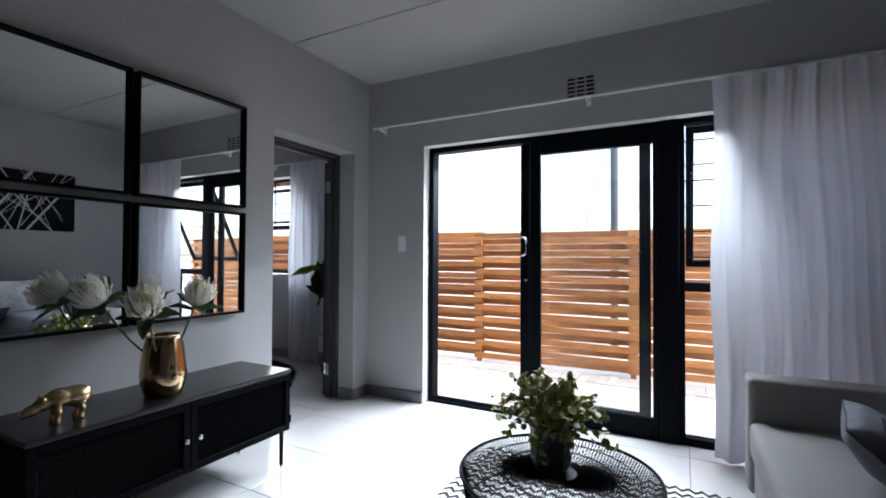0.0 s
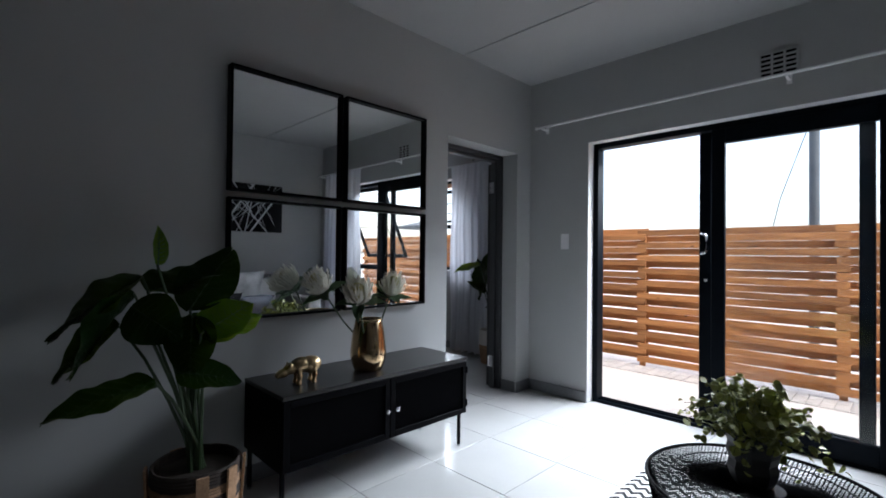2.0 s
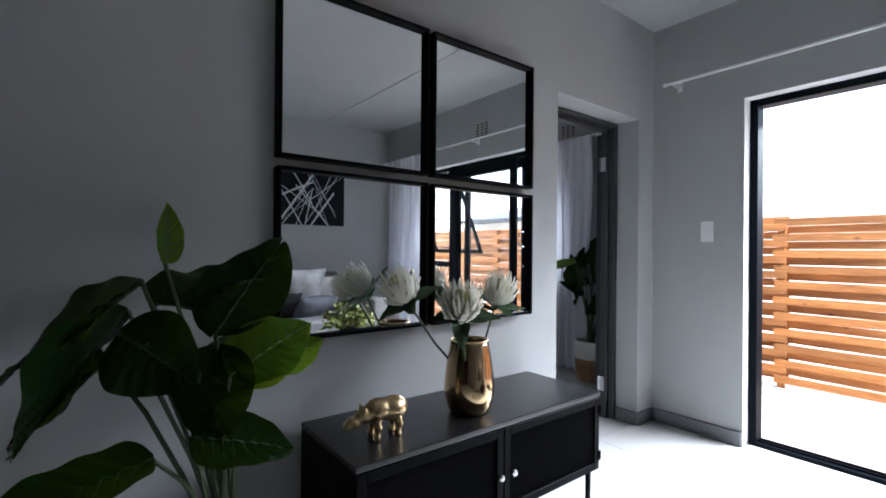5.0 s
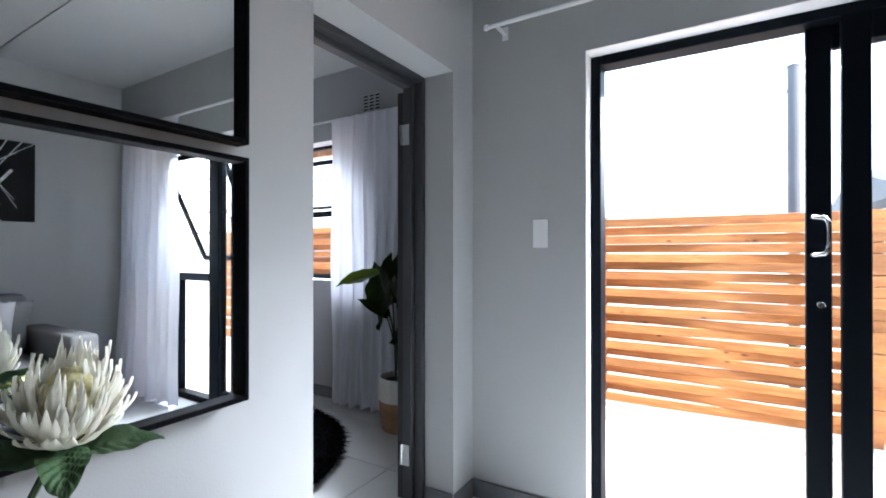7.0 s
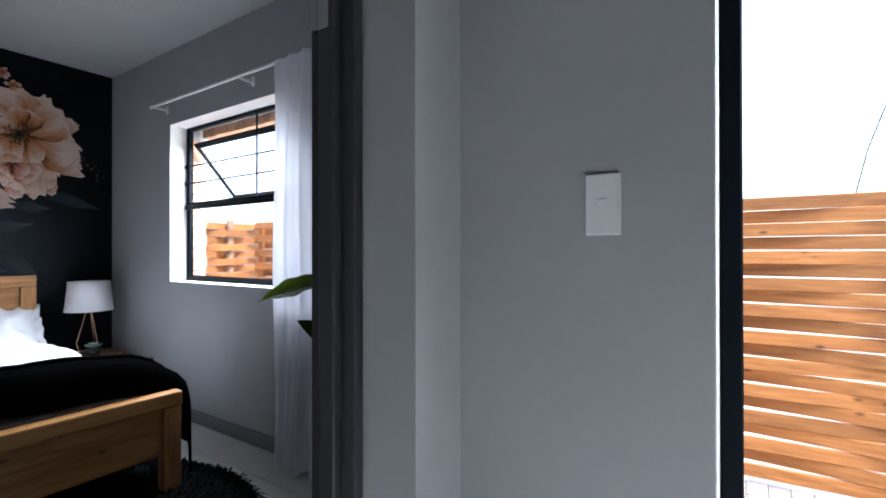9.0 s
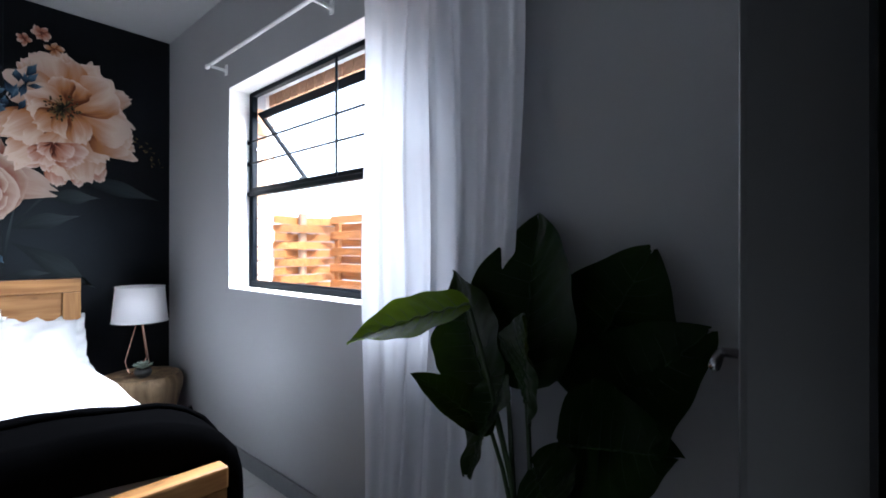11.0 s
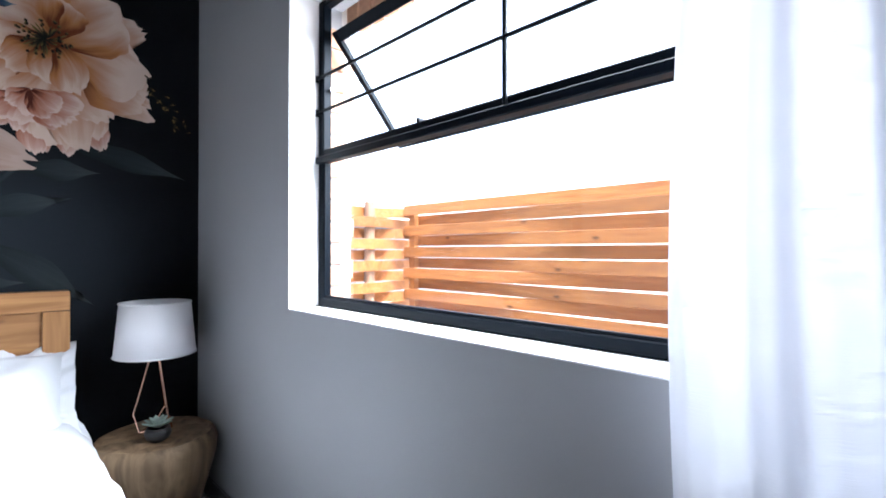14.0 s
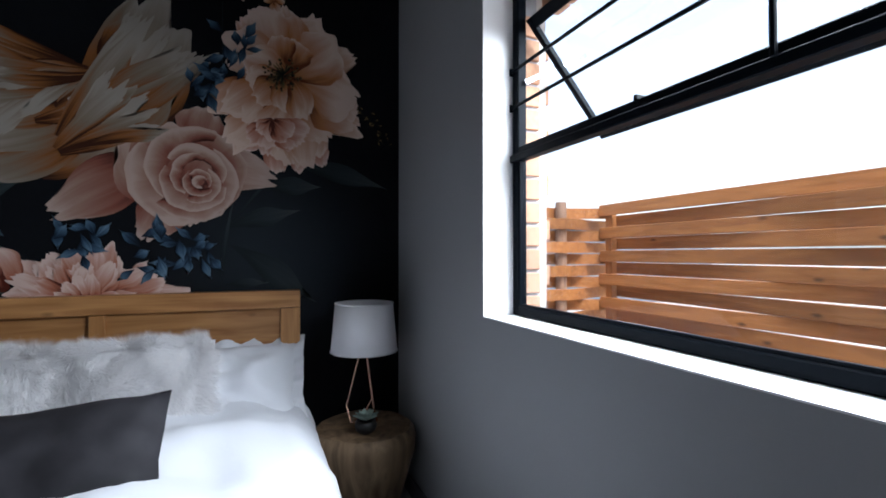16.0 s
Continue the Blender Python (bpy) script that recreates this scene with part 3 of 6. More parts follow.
box(bm, FX + 0.04, 4.160, 1.545, WX1 - 0.07, 4.165, HZ - 0.042)
bmesh.ops.transform(bm, matrix=tilt, verts=bm.verts[:])
g = part("pane", bm, M_GLASS, top_sash)
g.visible_shadow = False
for x in (FX + 0.02, WX1 - 0.05):
    part("stay", box(bmesh.new(), x - 0.004, 0, -0.008, x + 0.004, 0.30, 0.008, m=Matrix.Translation((0, 4.15, 1.80)) @ Matrix.Rotation(radians(28), 4, 'X')), M_CHROME, win, "steel friction stay")

# ---- doorway between the rooms ----
dr = thing("door_2", "dark grey steel door frame with a dark door folded back", "door", (XMB + 0.06, DY1, 0), kind="structure")
bm = bmesh.new()
for d in ((XMB - 0.012, DY1 - 0.055, 0, XMB + 0.04, DY1, DZ - 0.001), (XMB - 0.012, DY0, 0, XMB + 0.04, DY0 + 0.05, DZ - 0.001), (XMB - 0.012, DY0 + 0.05, DZ - 0.055, XMB + 0.04, DY1 - 0.055, DZ - 0.001),
          (XMB + 0.04, DY1 - 0.03, 0, XMB + 0.085, DY1, DZ - 0.001), (XMB + 0.04, DY0, 0, XMB + 0.085, DY0 + 0.03, DZ - 0.001), (XMB + 0.04, DY0 + 0.03, DZ - 0.03, XMB + 0.085, DY1 - 0.03, DZ - 0.001)):
    box(bm, *d, bevel=0.006, seg=2)
part("door_frame", bm, M_STEEL_DOOR, dr)
swing = Matrix.Translation((XMB - 0.016, DY1 - 0.03, 0)) @ Matrix.Rotation(radians(7), 4, 'Z')
dleaf = part("door_leaf", box(bmesh.new(), -0.042, 0.0, 0.01, 0.0, 0.79, DZ - 0.06, 0.003, m=swing), M_DOOR, dr, "dark painted flush door")
for z in (0.24, 1.78):
    bm = bmesh.new()
    rod(bm, [(XMB - 0.018, DY1 - 0.058, z - 0.05), (XMB - 0.018, DY1 - 0.058, z + 0.05)], 0.009, 10)
    box(bm, XMB - 0.014, DY1 - 0.06, z - 0.05, XMB + 0.03, DY1 - 0.0575, z + 0.05)
    part("hinge", bm, M_CHROME, dr, "steel butt hinge")
bm = bmesh.new()
rod(bm, [(-0.042, 0.73, 1.02), (-0.085, 0.73, 1.02), (-0.09, 0.72, 1.02), (-0.09, 0.61, 1.02)], 0.009, 8)
box(bm, -0.05, 0.71, 0.93, -0.042, 0.75, 1.08, 0.003, seg=1)
bmesh.ops.transform(bm, matrix=swing, verts=bm.verts[:])
part("door_handle", bm, M_CHROME, dleaf, "steel lever handle", True)


# ---- curtains ----
def curtain(label, x0, x1, ztop, zbot, y, folds, depth, group, flare=0.0, seed=1):
    """A hanging cloth with soft folds, wider at the foot."""
    t = thing("curtain", label, "curtain", ((x0 + x1) / 2, y, zbot), group)
    bm = bmesh.new()
    rng = random.Random(seed)
    ph = [rng.uniform(0, 6.28) for _ in range(4)]
    nx, nz = folds * 18, 26
    rows = []
    for j in range(nz + 1):
        v = j / nz
        z = ztop + (zbot - ztop) * v
        row = []
        for i in range(nx + 1):
            u = i / nx
            fold = math.sin(2 * math.pi * folds * u + 1.6 * math.sin(5 * u + ph[0]) + 0.25 * math.sin(3 * v + ph[1]))
            fine = 0.25 * math.sin(2 * math.pi * folds * 2.3 * u + ph[2] + v)
            d = depth * (0.55 + 0.45 * v) * (fold + fine) * (0.7 + 0.3 * math.sin(7 * u + ph[3]))
            x = x0 + (x1 - x0) * u + flare * (v ** 2) * (u - 0.0) + 0.012 * math.sin(9 * v + 6 * u)
            row.append(bm.verts.new((x, y + d, z + 0.01 * math.sin(2 * math.pi * folds * u) * (v == 1))))
        rows.append(row)
    for a, b in zip(rows, rows[1:]):
        for i in range(nx):
            bm.faces.new((a[i], a[i + 1], b[i + 1], b[i]))
    foot = [v.co.copy() + Vector((0, 0, 0.012)) for v in rows[-1]]
    head = [v.co.copy() + Vector((0, 0, -0.008)) for v in rows[0]]
    part("cloth", bm, M_CURTAIN, t, "", True)
    part("hem", rod(bmesh.new(), foot, 0.003, 5), M_CURTAIN, t, "stitched lower hem", True)
    part("heading_tape", rod(bmesh.new(), head, 0.006, 5), M_CURTAIN, t, "gathered heading", True)
    return t


def rail(name, label, x0, x1, y, z, wall_y, group):
    t = thing(name, label, "curtain rod", (x0, y, z), group)
    part("rod", rod(bmesh.new(), [(x0, y, z), (x1, y, z)], 0.0095, 12), M_PLASTIC, t)
    for x in (x0, x1):
        part("finial", lathe(bmesh.new(), [(0.009, -0.012), (0.0125, -0.008), (0.0125, 0.008), (0.009, 0.012)], (x, y, z), 12, True, True), M_PLASTIC, t)
    n = 3
    for k in range(n):
        x = x0 + 0.06 + (x1 - x0 - 0.12) * k / (n - 1)
        bm = bmesh.new()
        box(bm, x - 0.008, y - 0.006, z - 0.02, x + 0.008, wall_y, z - 0.008)
        box(bm, x - 0.014, wall_y - 0.006, z - 0.04, x + 0.014, wall_y, z + 0.02)
        part("bracket", bm, M_PLASTIC, t)
    return t


rail("curtain_rod", "slim white curtain rod above the sliding door", -2.30, 1.2, 3.19, 2.275, YF, "curtain rods")
rail("curtain_rod", "slim white curtain rod above the bedroom window", -5.485, -3.25, 3.92, 2.27, YB, "curtain rods")
curtain("sheer white floor-length curtain gathered beside the sliding door", 0.175, 1.02, 2.27, 0.015, 3.185, 7, 0.045, "curtains", 0.16, 3)
curtain("sheer white floor-length curtain gathered beside the bedroom window", -4.035, -3.345, 2.27, 0.02, 3.90, 7, 0.038, "curtains", -0.07, 8)


# ---- fence ----
GZ = -0.125
fence = thing("fence", "orange stained hit-and-miss timber slat fence", "fence", (-3.0, 5.4, GZ))
slat_me = {}
FENCE_TOP = 1.49
posts = [-6.28, -4.33, -2.27, -0.46, 1.35, 3.2]
rngf = random.Random(4)


def slat(x0, x1, z, y, side, parent):
    """One board bent round the posts: in front of one and behind the next."""
    key = (round(x1 - x0, 2), side)
    if key not in slat_me:
        bm = bmesh.new()
        n, ln = 14, key[0]
        rows = []
        for i in range(n + 1):
            u = i / n
            o = -0.036 * side * math.cos(math.pi * min(1, max(0, (u * ln - 0.06) / (ln - 0.12))))
            rows.append([bm.verts.new((-ln / 2 + ln * u, o + dy, dz)) for dy, dz in
                         ((-0.011, -0.033), (-0.008, -0.0355), (0.008, -0.0355), (0.011, -0.033), (0.011, 0.033), (0.008, 0.0355), (-0.008, 0.0355), (-0.011, 0.033))])
        for a, b in zip(rows, rows[1:]):
            for j in range(8):
                bm.faces.new((a[j], a[(j + 1) % 8], b[(j + 1) % 8], b[j]))
        bm.faces.new(rows[0])
        bm.faces.new(rows[-1][::-1])
        bmesh.ops.recalc_face_normals(bm, faces=bm.faces[:])
        me = bpy.data.meshes.new("slat")
        bm.to_mesh(me)
        bm.free()
        me.materials.append(M_FENCE)
        slat_me[key] = me
    ob = new("slat", slat_me[key])
    ob.parent = parent
    ob.matrix_parent_inverse = Matrix.Translation(-Vector(parent.location))
    ob.matrix_basis = pose((x0 + x1) / 2, y, z, rngf.uniform(-2.0, 2.0), rngf.uniform(-0.12, 0.12), rngf.uniform(-0.1, 0.1))


for b, (x0, x1) in enumerate(zip(posts, posts[1:])):
    for k in range(22):
        z = FENCE_TOP + (0.03 if b < 2 else 0.01) - 0.036 - k * 0.0748 + rngf.uniform(-0.003, 0.003)
        if z < GZ + 0.05:
            break
        slat(x0 - 0.05 + rngf.uniform(-0.008, 0.008), x1 + 0.05, z, 5.41, 1 if k % 2 == 0 else -1, fence)
for x in posts:
    part("post", box(bmesh.new(), x - 0.03, 5.388, GZ, x + 0.03, 5.432, FENCE_TOP + (0.03 if x < -4 else 0.01), 0.004, seg=1), M_FENCE_POST, fence)
fence2 = thing("fence", "short return of the timber slat fence with a round post", "fence", (-6.4, 5.0, GZ))
for k in range(22):
    z = FENCE_TOP + 0.01 - 0.036 - k * 0.0748
    if z < GZ + 0.04:
        break
    sd = 1 if k % 2 else -1
    bm = bmesh.new()
    rows = []
    for i in range(13):
        u = i / 12
        o = 0.05 * sd * math.cos(math.pi * (4.80 + 0.70 * u - 5.10) / 0.36)
        rows.append([bm.verts.new((-6.39 + o + dx, 4.80 + 0.70 * u, z + dz)) for dx, dz in ((-0.011, -0.0345), (0.011, -0.0345), (0.011, 0.0345), (-0.011, 0.0345))])
    for p, q in zip(rows, rows[1:]):
        for j in range(4):
            bm.faces.new((p[j], p[(j + 1) % 4], q[(j + 1) % 4], q[j]))
    bm.faces.new(rows[0])
    bm.faces.new(rows[-1][::-1])
    bmesh.ops.recalc_face_normals(bm, faces=bm.faces[:])
    part("slat", bm, M_FENCE, fence2)
part("post", rod(bmesh.new(), [(-6.39, 5.10, GZ), (-6.39, 5.10, 0.7), (-6.39, 5.10, FENCE_TOP + 0.04)], 0.036, 14), M_FENCE_END, fence2, "round weathered timber post")

# pole and the neighbouring house
pole = thing("pole", "dark steel pole behind the fence", "pole", (-0.79, 6.48, GZ))
part("shaft", rod(bmesh.new(), [(-0.79, 6.48, GZ), (-0.79, 6.48, 2.9)], 0.05, 16), M_POLE, pole)
part("cap", lathe(bmesh.new(), [(0.054, 0), (0.054, 0.02), (0.03, 0.03)], (-0.79, 6.48, 2.9), 16, True, True), M_POLE, pole)
part("cable", rod(bmesh.new(), [(-0.84, 6.48, 2.7), (-1.1, 6.48, 1.9), (-1.25, 6.48, 1.2)], 0.006, 6), M_POLE, pole)
house = thing("house", "single-storey house with a low grey sheet roof beyond the fence", "house", (6.0, 14, GZ))
part("wall", box(bmesh.new(), 2.0, 13, GZ, 10.0, 19, 2.42), M_OUTWALL, house)
bm = bmesh.new()
pr = [(1.4, 12.4, 2.38), (1.4, 16, 3.15), (1.4, 19.6, 2.38)]
v0 = [bm.verts.new(p) for p in pr] + [bm.verts.new((1.4, 19.6, 2.26)), bm.verts.new((1.4, 12.4, 2.26))]
f = bm.faces.new(v0)
r = bmesh.ops.extrude_face_region(bm, geom=[f])
bmesh.ops.translate(bm, vec=(9.4, 0, 0), verts=[e for e in r["geom"] if isinstance(e, bmesh.types.BMVert)])
part("roof", bm, M_ROOF, house, "grey sheet roof")
part("window", box(bmesh.new(), 3.2, 12.97, 0.9, 4.6, 13.02, 1.9), M_ALU, house)
garage = thing("house", "blue-grey plastered house far behind the return fence", "house", (-18, 12, GZ))
part("wall", box(bmesh.new(), -24.0, 9.9, GZ, -13.5, 16.0, 1.85), M_GREYHOUSE, garage)
part("roof", box(bmesh.new(), -24.3, 9.6, 1.85, -13.3, 16.3, 1.95, 0.03, seg=1), M_ROOF, garage, "low grey roof edge")
for wx in (-22.0, -18.0, -15.2):
    part("window", box(bmesh.new(), wx, 9.87, 0.9, wx + 1.1, 9.92, 1.6), M_ALU, garage)

# ---- living room: mirrors ----
def mirror(y0, y1, z0, z1):
    """A square mirror in a deep black tray frame, hung on the west wall."""
    t = thing("mirror", "square wall mirror in a deep black metal frame", "mirror", (XM, (y0 + y1) / 2, z0), "mirrors in a square of four")
    bm = bmesh.new()
    w, x0, x1 = 0.013, XM + 0.002, XM + 0.052
    for d in ((x0, y0, z0, x1, y0 + w, z1), (x0, y1 - w, z0, x1, y1, z1), (x0, y0 + w, z0, x1, y1 - w, z0 + w), (x0, y0 + w, z1 - w, x1, y1 - w, z1)):
        box(bm, *d, bevel=0.002, seg=1)
    part("frame", bm, M_BLACK, t, "black metal tray frame")
    bm = bmesh.new()
    g0, g1 = XM + 0.022, XM + 0.027
    box(bm, g0, y0 + w, z0 + w, g1, y1 - w, z1 - w)
    part("glass", bm, M_MIRROR, t, "silvered mirror glass")
    return t


for y0, y1 in ((0.675, 1.31), (1.335, 1.972)):
    for z0, z1 in ((1.488, 2.112), (0.845, 1.455)):
        mirror(y0, y1, z0, z1)

# ---- black tv cabinet ----
CY0, CY1, CX0, CX1, CZ0, CZ1 = 0.77, 1.962, XM + 0.03, -1.962, 0.204, 0.549
cab = thing("tv_cabinet", "low black metal cabinet with mesh doors on thin legs", "cabinet", (-2.18, 1.366, 0))
part("top", box(bmesh.new(), CX0, CY0, CZ1 - 0.02, CX1, CY1, CZ1, 0.004), M_BLACKTOP, cab, "smooth black metal top")
bm = bmesh.new()
box(bm, CX0, CY0 + 0.003, CZ0, CX1 - 0.022, CY0 + 0.02, CZ1 - 0.021)
box(bm, CX0, CY1 - 0.02, CZ0, CX1 - 0.022, CY1 - 0.003, CZ1 - 0.021)
box(bm, CX0, CY0 + 0.02, CZ0, CX1 - 0.022, CY1 - 0.02, CZ0 + 0.018)
box(bm, CX0, CY0 + 0.02, CZ0 + 0.018, CX0 + 0.012, CY1 - 0.02, CZ1 - 0.021)
part("body", bm, M_BLACK, cab)
YM = (CY0 + CY1) / 2
for y0, y1, ky in ((CY0 + 0.004, YM - 0.002, YM - 0.032), (YM + 0.002, CY1 - 0.004, YM + 0.032)):
    bm = bmesh.new()
    z0, z1, fx0, fx1, w = CZ0 + 0.004, CZ1 - 0.026, CX1 - 0.02, CX1 - 0.002, 0.032
    for d in ((fx0, y0, z0, fx1, y0 + w, z1), (fx0, y1 - w, z0, fx1, y1, z1), (fx0, y0 + w, z0, fx1, y1 - w, z0 + w), (fx0, y0 + w, z1 - w, fx1, y1 - w, z1)):
        box(bm, *d, bevel=0.002, seg=1)
    d = part("door", bm, M_BLACK, cab, "black framed mesh door")
    bm = bmesh.new()
    my0, my1, mz0, mz1 = y0 + w, y1 - w, z0 + w, z1 - w
    box(bm, fx0 + 0.002, my0, mz0, fx0 + 0.004, my1, mz1)
    step = 0.011
    n = int((my1 - my0 + mz1 - mz0) / step)
    for k in range(n):
        for s in (1, -1):
            c = k * step
            a = (my0 + max(0, c - (mz1 - mz0)), mz0 + min(c, mz1 - mz0))
            b = (my0 + min(c, my1 - my0), mz0 + max(0, c - (my1 - my0)))
            if s < 0:
                a, b = (my0 + my1 - a[0], a[1]), (my0 + my1 - b[0], b[1])
            rod(bm, [(fx0 + 0.008 + s * 0.001, a[0], a[1]), (fx0 + 0.008 + s * 0.001, b[0], b[1])], 0.0016, 4, caps=False)
    part("mesh", bm, M_BLACK, d, "fine expanded metal mesh")
    bm = bmesh.new()
    lathe(bm, [(0.005, 0), (0.005, 0.014), (0.012, 0.018), (0.013, 0.024), (0.009, 0.028)], (0, 0, 0), 14, True, True)
    bmesh.ops.transform(bm, matrix=Matrix.Translation((fx1, ky, 0.36)) @ Matrix.Rotation(radians(90), 4, 'Y'), verts=bm.verts[:])
    part("knob", bm, M_CHROME, d, "small steel knob", True)
for hz in (0.27, 0.47):
    part("hinge", rod(bmesh.new(), [(CX1 + 0.001, CY1 - 0.006, hz - 0.02), (CX1 + 0.001, CY1 - 0.006, hz + 0.02)], 0.006, 8), M_BLACK, cab)
for y in (CY0 + 0.02, CY1 - 0.03):
    for x in (CX0 + 0.03, CX1 - 0.04):
        lg = part("leg", box(bmesh.new(), x - 0.009, y - 0.009, 0.012, x + 0.009, y + 0.009, CZ0, 0.002, seg=1), M_BLACK, cab)
        part("foot", lathe(bmesh.new(), [(0.011, 0), (0.011, 0.012)], (x, y, 0.0), 12, True, True), M_CHROME, lg, "steel levelling foot")

# switch and vents
sw = thing("light_switch", "white plastic light switch plate", "switch", (-2.03, YF, 1.24))
part("plate", box(bmesh.new(), -2.10, YF - 0.009, 1.235, -2.028, YF, 1.365, 0.003), M_PLASTIC, sw)
part("rocker", box(bmesh.new(), -2.076, YF - 0.013, 1.293, -2.054, YF - 0.008, 1.312, 0.0015, seg=1), M_PLASTIC, sw)


def vent(x0, x1, z0, z1, y, cols, rows):
    t = thing("air_vent", "dark louvred air brick high on the wall", "vent", ((x0 + x1) / 2, y, z0), "air bricks")
    part("backing", box(bmesh.new(), x0, y - 0.004, z0, x1, y, z1), M_BLACK, t)
    bm = bmesh.new()
    w = (x1 - x0) / cols
    h = (z1 - z0) / rows
    for c in range(cols + 1):
        x = x0 + c * w
        box(bm, x - 0.006, y - 0.012, z0 - 0.006, x + 0.006, y - 0.004, z1 + 0.006)
    part("frame", bm, M_WALL, t)
    for r in range(rows + 1):
        z = z0 + r * h
        part("slat", box(bmesh.new(), x0, y - 0.011, z - 0.006, x1, y - 0.0045, z + 0.006), M_WALL, t)


vent(-0.70, -0.51, 2.305, 2.45, YF, 3, 5)
vent(-3.78, -3.60, 2.32, 2.45, YB, 3, 5)

# dark tall cupboard at the end of the mirror wall
cup = thing("cupboard", "tall dark brown wooden cupboard", "cupboard", (-2.3, -1.0, 0))
part("body", box(bmesh.new(), XM + 0.002, -1.6, 0.0, XM + 0.10, -0.393, ZC - 0.02, 0.003), M_CUPBOARD, cup)
part("door", box(bmesh.new(), XM + 0.103, -1.0, 0.08, XM + 0.121, -0.396, ZC - 0.05, 0.003), M_CUPBOARD, cup)
part("door", box(bmesh.new(), XM + 0.103, -1.597, 0.08, XM + 0.121, -1.004, ZC - 0.05, 0.003), M_CUPBOARD, cup)

# ---- bed ----
BX0, BX1, BY0, BY1 = XB + 0.005, -4.19, 1.84, 3.485
bed = thing("bed", "honey-coloured pine double bed frame with a panelled headboard", "bed", (-5.3, 2.66, 0))
HX0, HX1, HZ0, HZ1 = BX0, BX0 + 0.06, 0.0, 1.02
hb = part("headboard", box(bmesh.new(), HX0 + 0.02, BY0 + 0.09, 0.3, HX1 - 0.02, BY1 - 0.09, HZ1 - 0.07), M_BEDWOOD, bed, "recessed pine panels")
for y in (BY0, BY1 - 0.09):
    part("headboard_post", box(bmesh.new(), HX0, y, 0, HX1, y + 0.09, HZ1 - 0.085, 0.004), M_BEDWOOD_V, bed)
part("headboard_stile", box(bmesh.new(), HX0 + 0.004, 2.635, 0.3, HX1 - 0.002, 2.69, HZ1 - 0.085, 0.003), M_BEDWOOD_V, bed)
part("headboard_rail", box(bmesh.new(), HX0, BY0, HZ1 - 0.083, HX1 + 0.004, BY1, HZ1, 0.006), M_BEDWOOD, bed)
for y in (BY0 + 0.01, BY1 - 0.045):
    part("side_rail", box(bmesh.new(), HX1, y, 0.22, BX1 - 0.07, y + 0.035, 0.40, 0.005), mat("pine_rail", (0.4, 0.2, 0.075), 0.45, grain=0.15, grain_size=30, stretch=(0.1, 1, 1)), bed)
part("foot_rail", box(bmesh.new(), BX1 - 0.065, BY0 + 0.005, 0.43, BX1 + 0.005, BY1, 0.50, 0.008), M_BEDWOOD, bed)
part("foot_panel", box(bmesh.new(), BX1 - 0.045, BY0 + 0.09, 0.2, BX1 - 0.015, BY1 - 0.09, 0.43), M_BEDWOOD, bed)
for y in (BY0 + 0.005, BY1 - 0.085):
    part("leg", box(bmesh.new(), BX1 - 0.065, y, 0, BX1 + 0.003, y + 0.08, 0.43, 0.004), M_BEDWOOD_V, bed)
bm = bmesh.new()
box(bm, HX1 + 0.01, BY0 + 0.05, 0.28, BX1 - 0.10, BY1 - 0.05, 0.50, 0.05, seg=3)
mt = thing("mattress", "white mattress on the pine bed", "mattress", (-5.3, 2.66, 0.28))
part("body", bm, M_LINEN, mt, "", True)
for z in (0.30, 0.48):
    rr = [(HX1 + 0.03, BY0 + 0.052, z), (BX1 - 0.12, BY0 + 0.052, z), (BX1 - 0.102, BY0 + 0.07, z), (BX1 - 0.102, BY1 - 0.07, z), (BX1 - 0.12, BY1 - 0.052, z), (HX1 + 0.03, BY1 - 0.052, z)]
    part("piping", rod(bmesh.new(), rr, 0.005, 6), M_LINEN, mt)

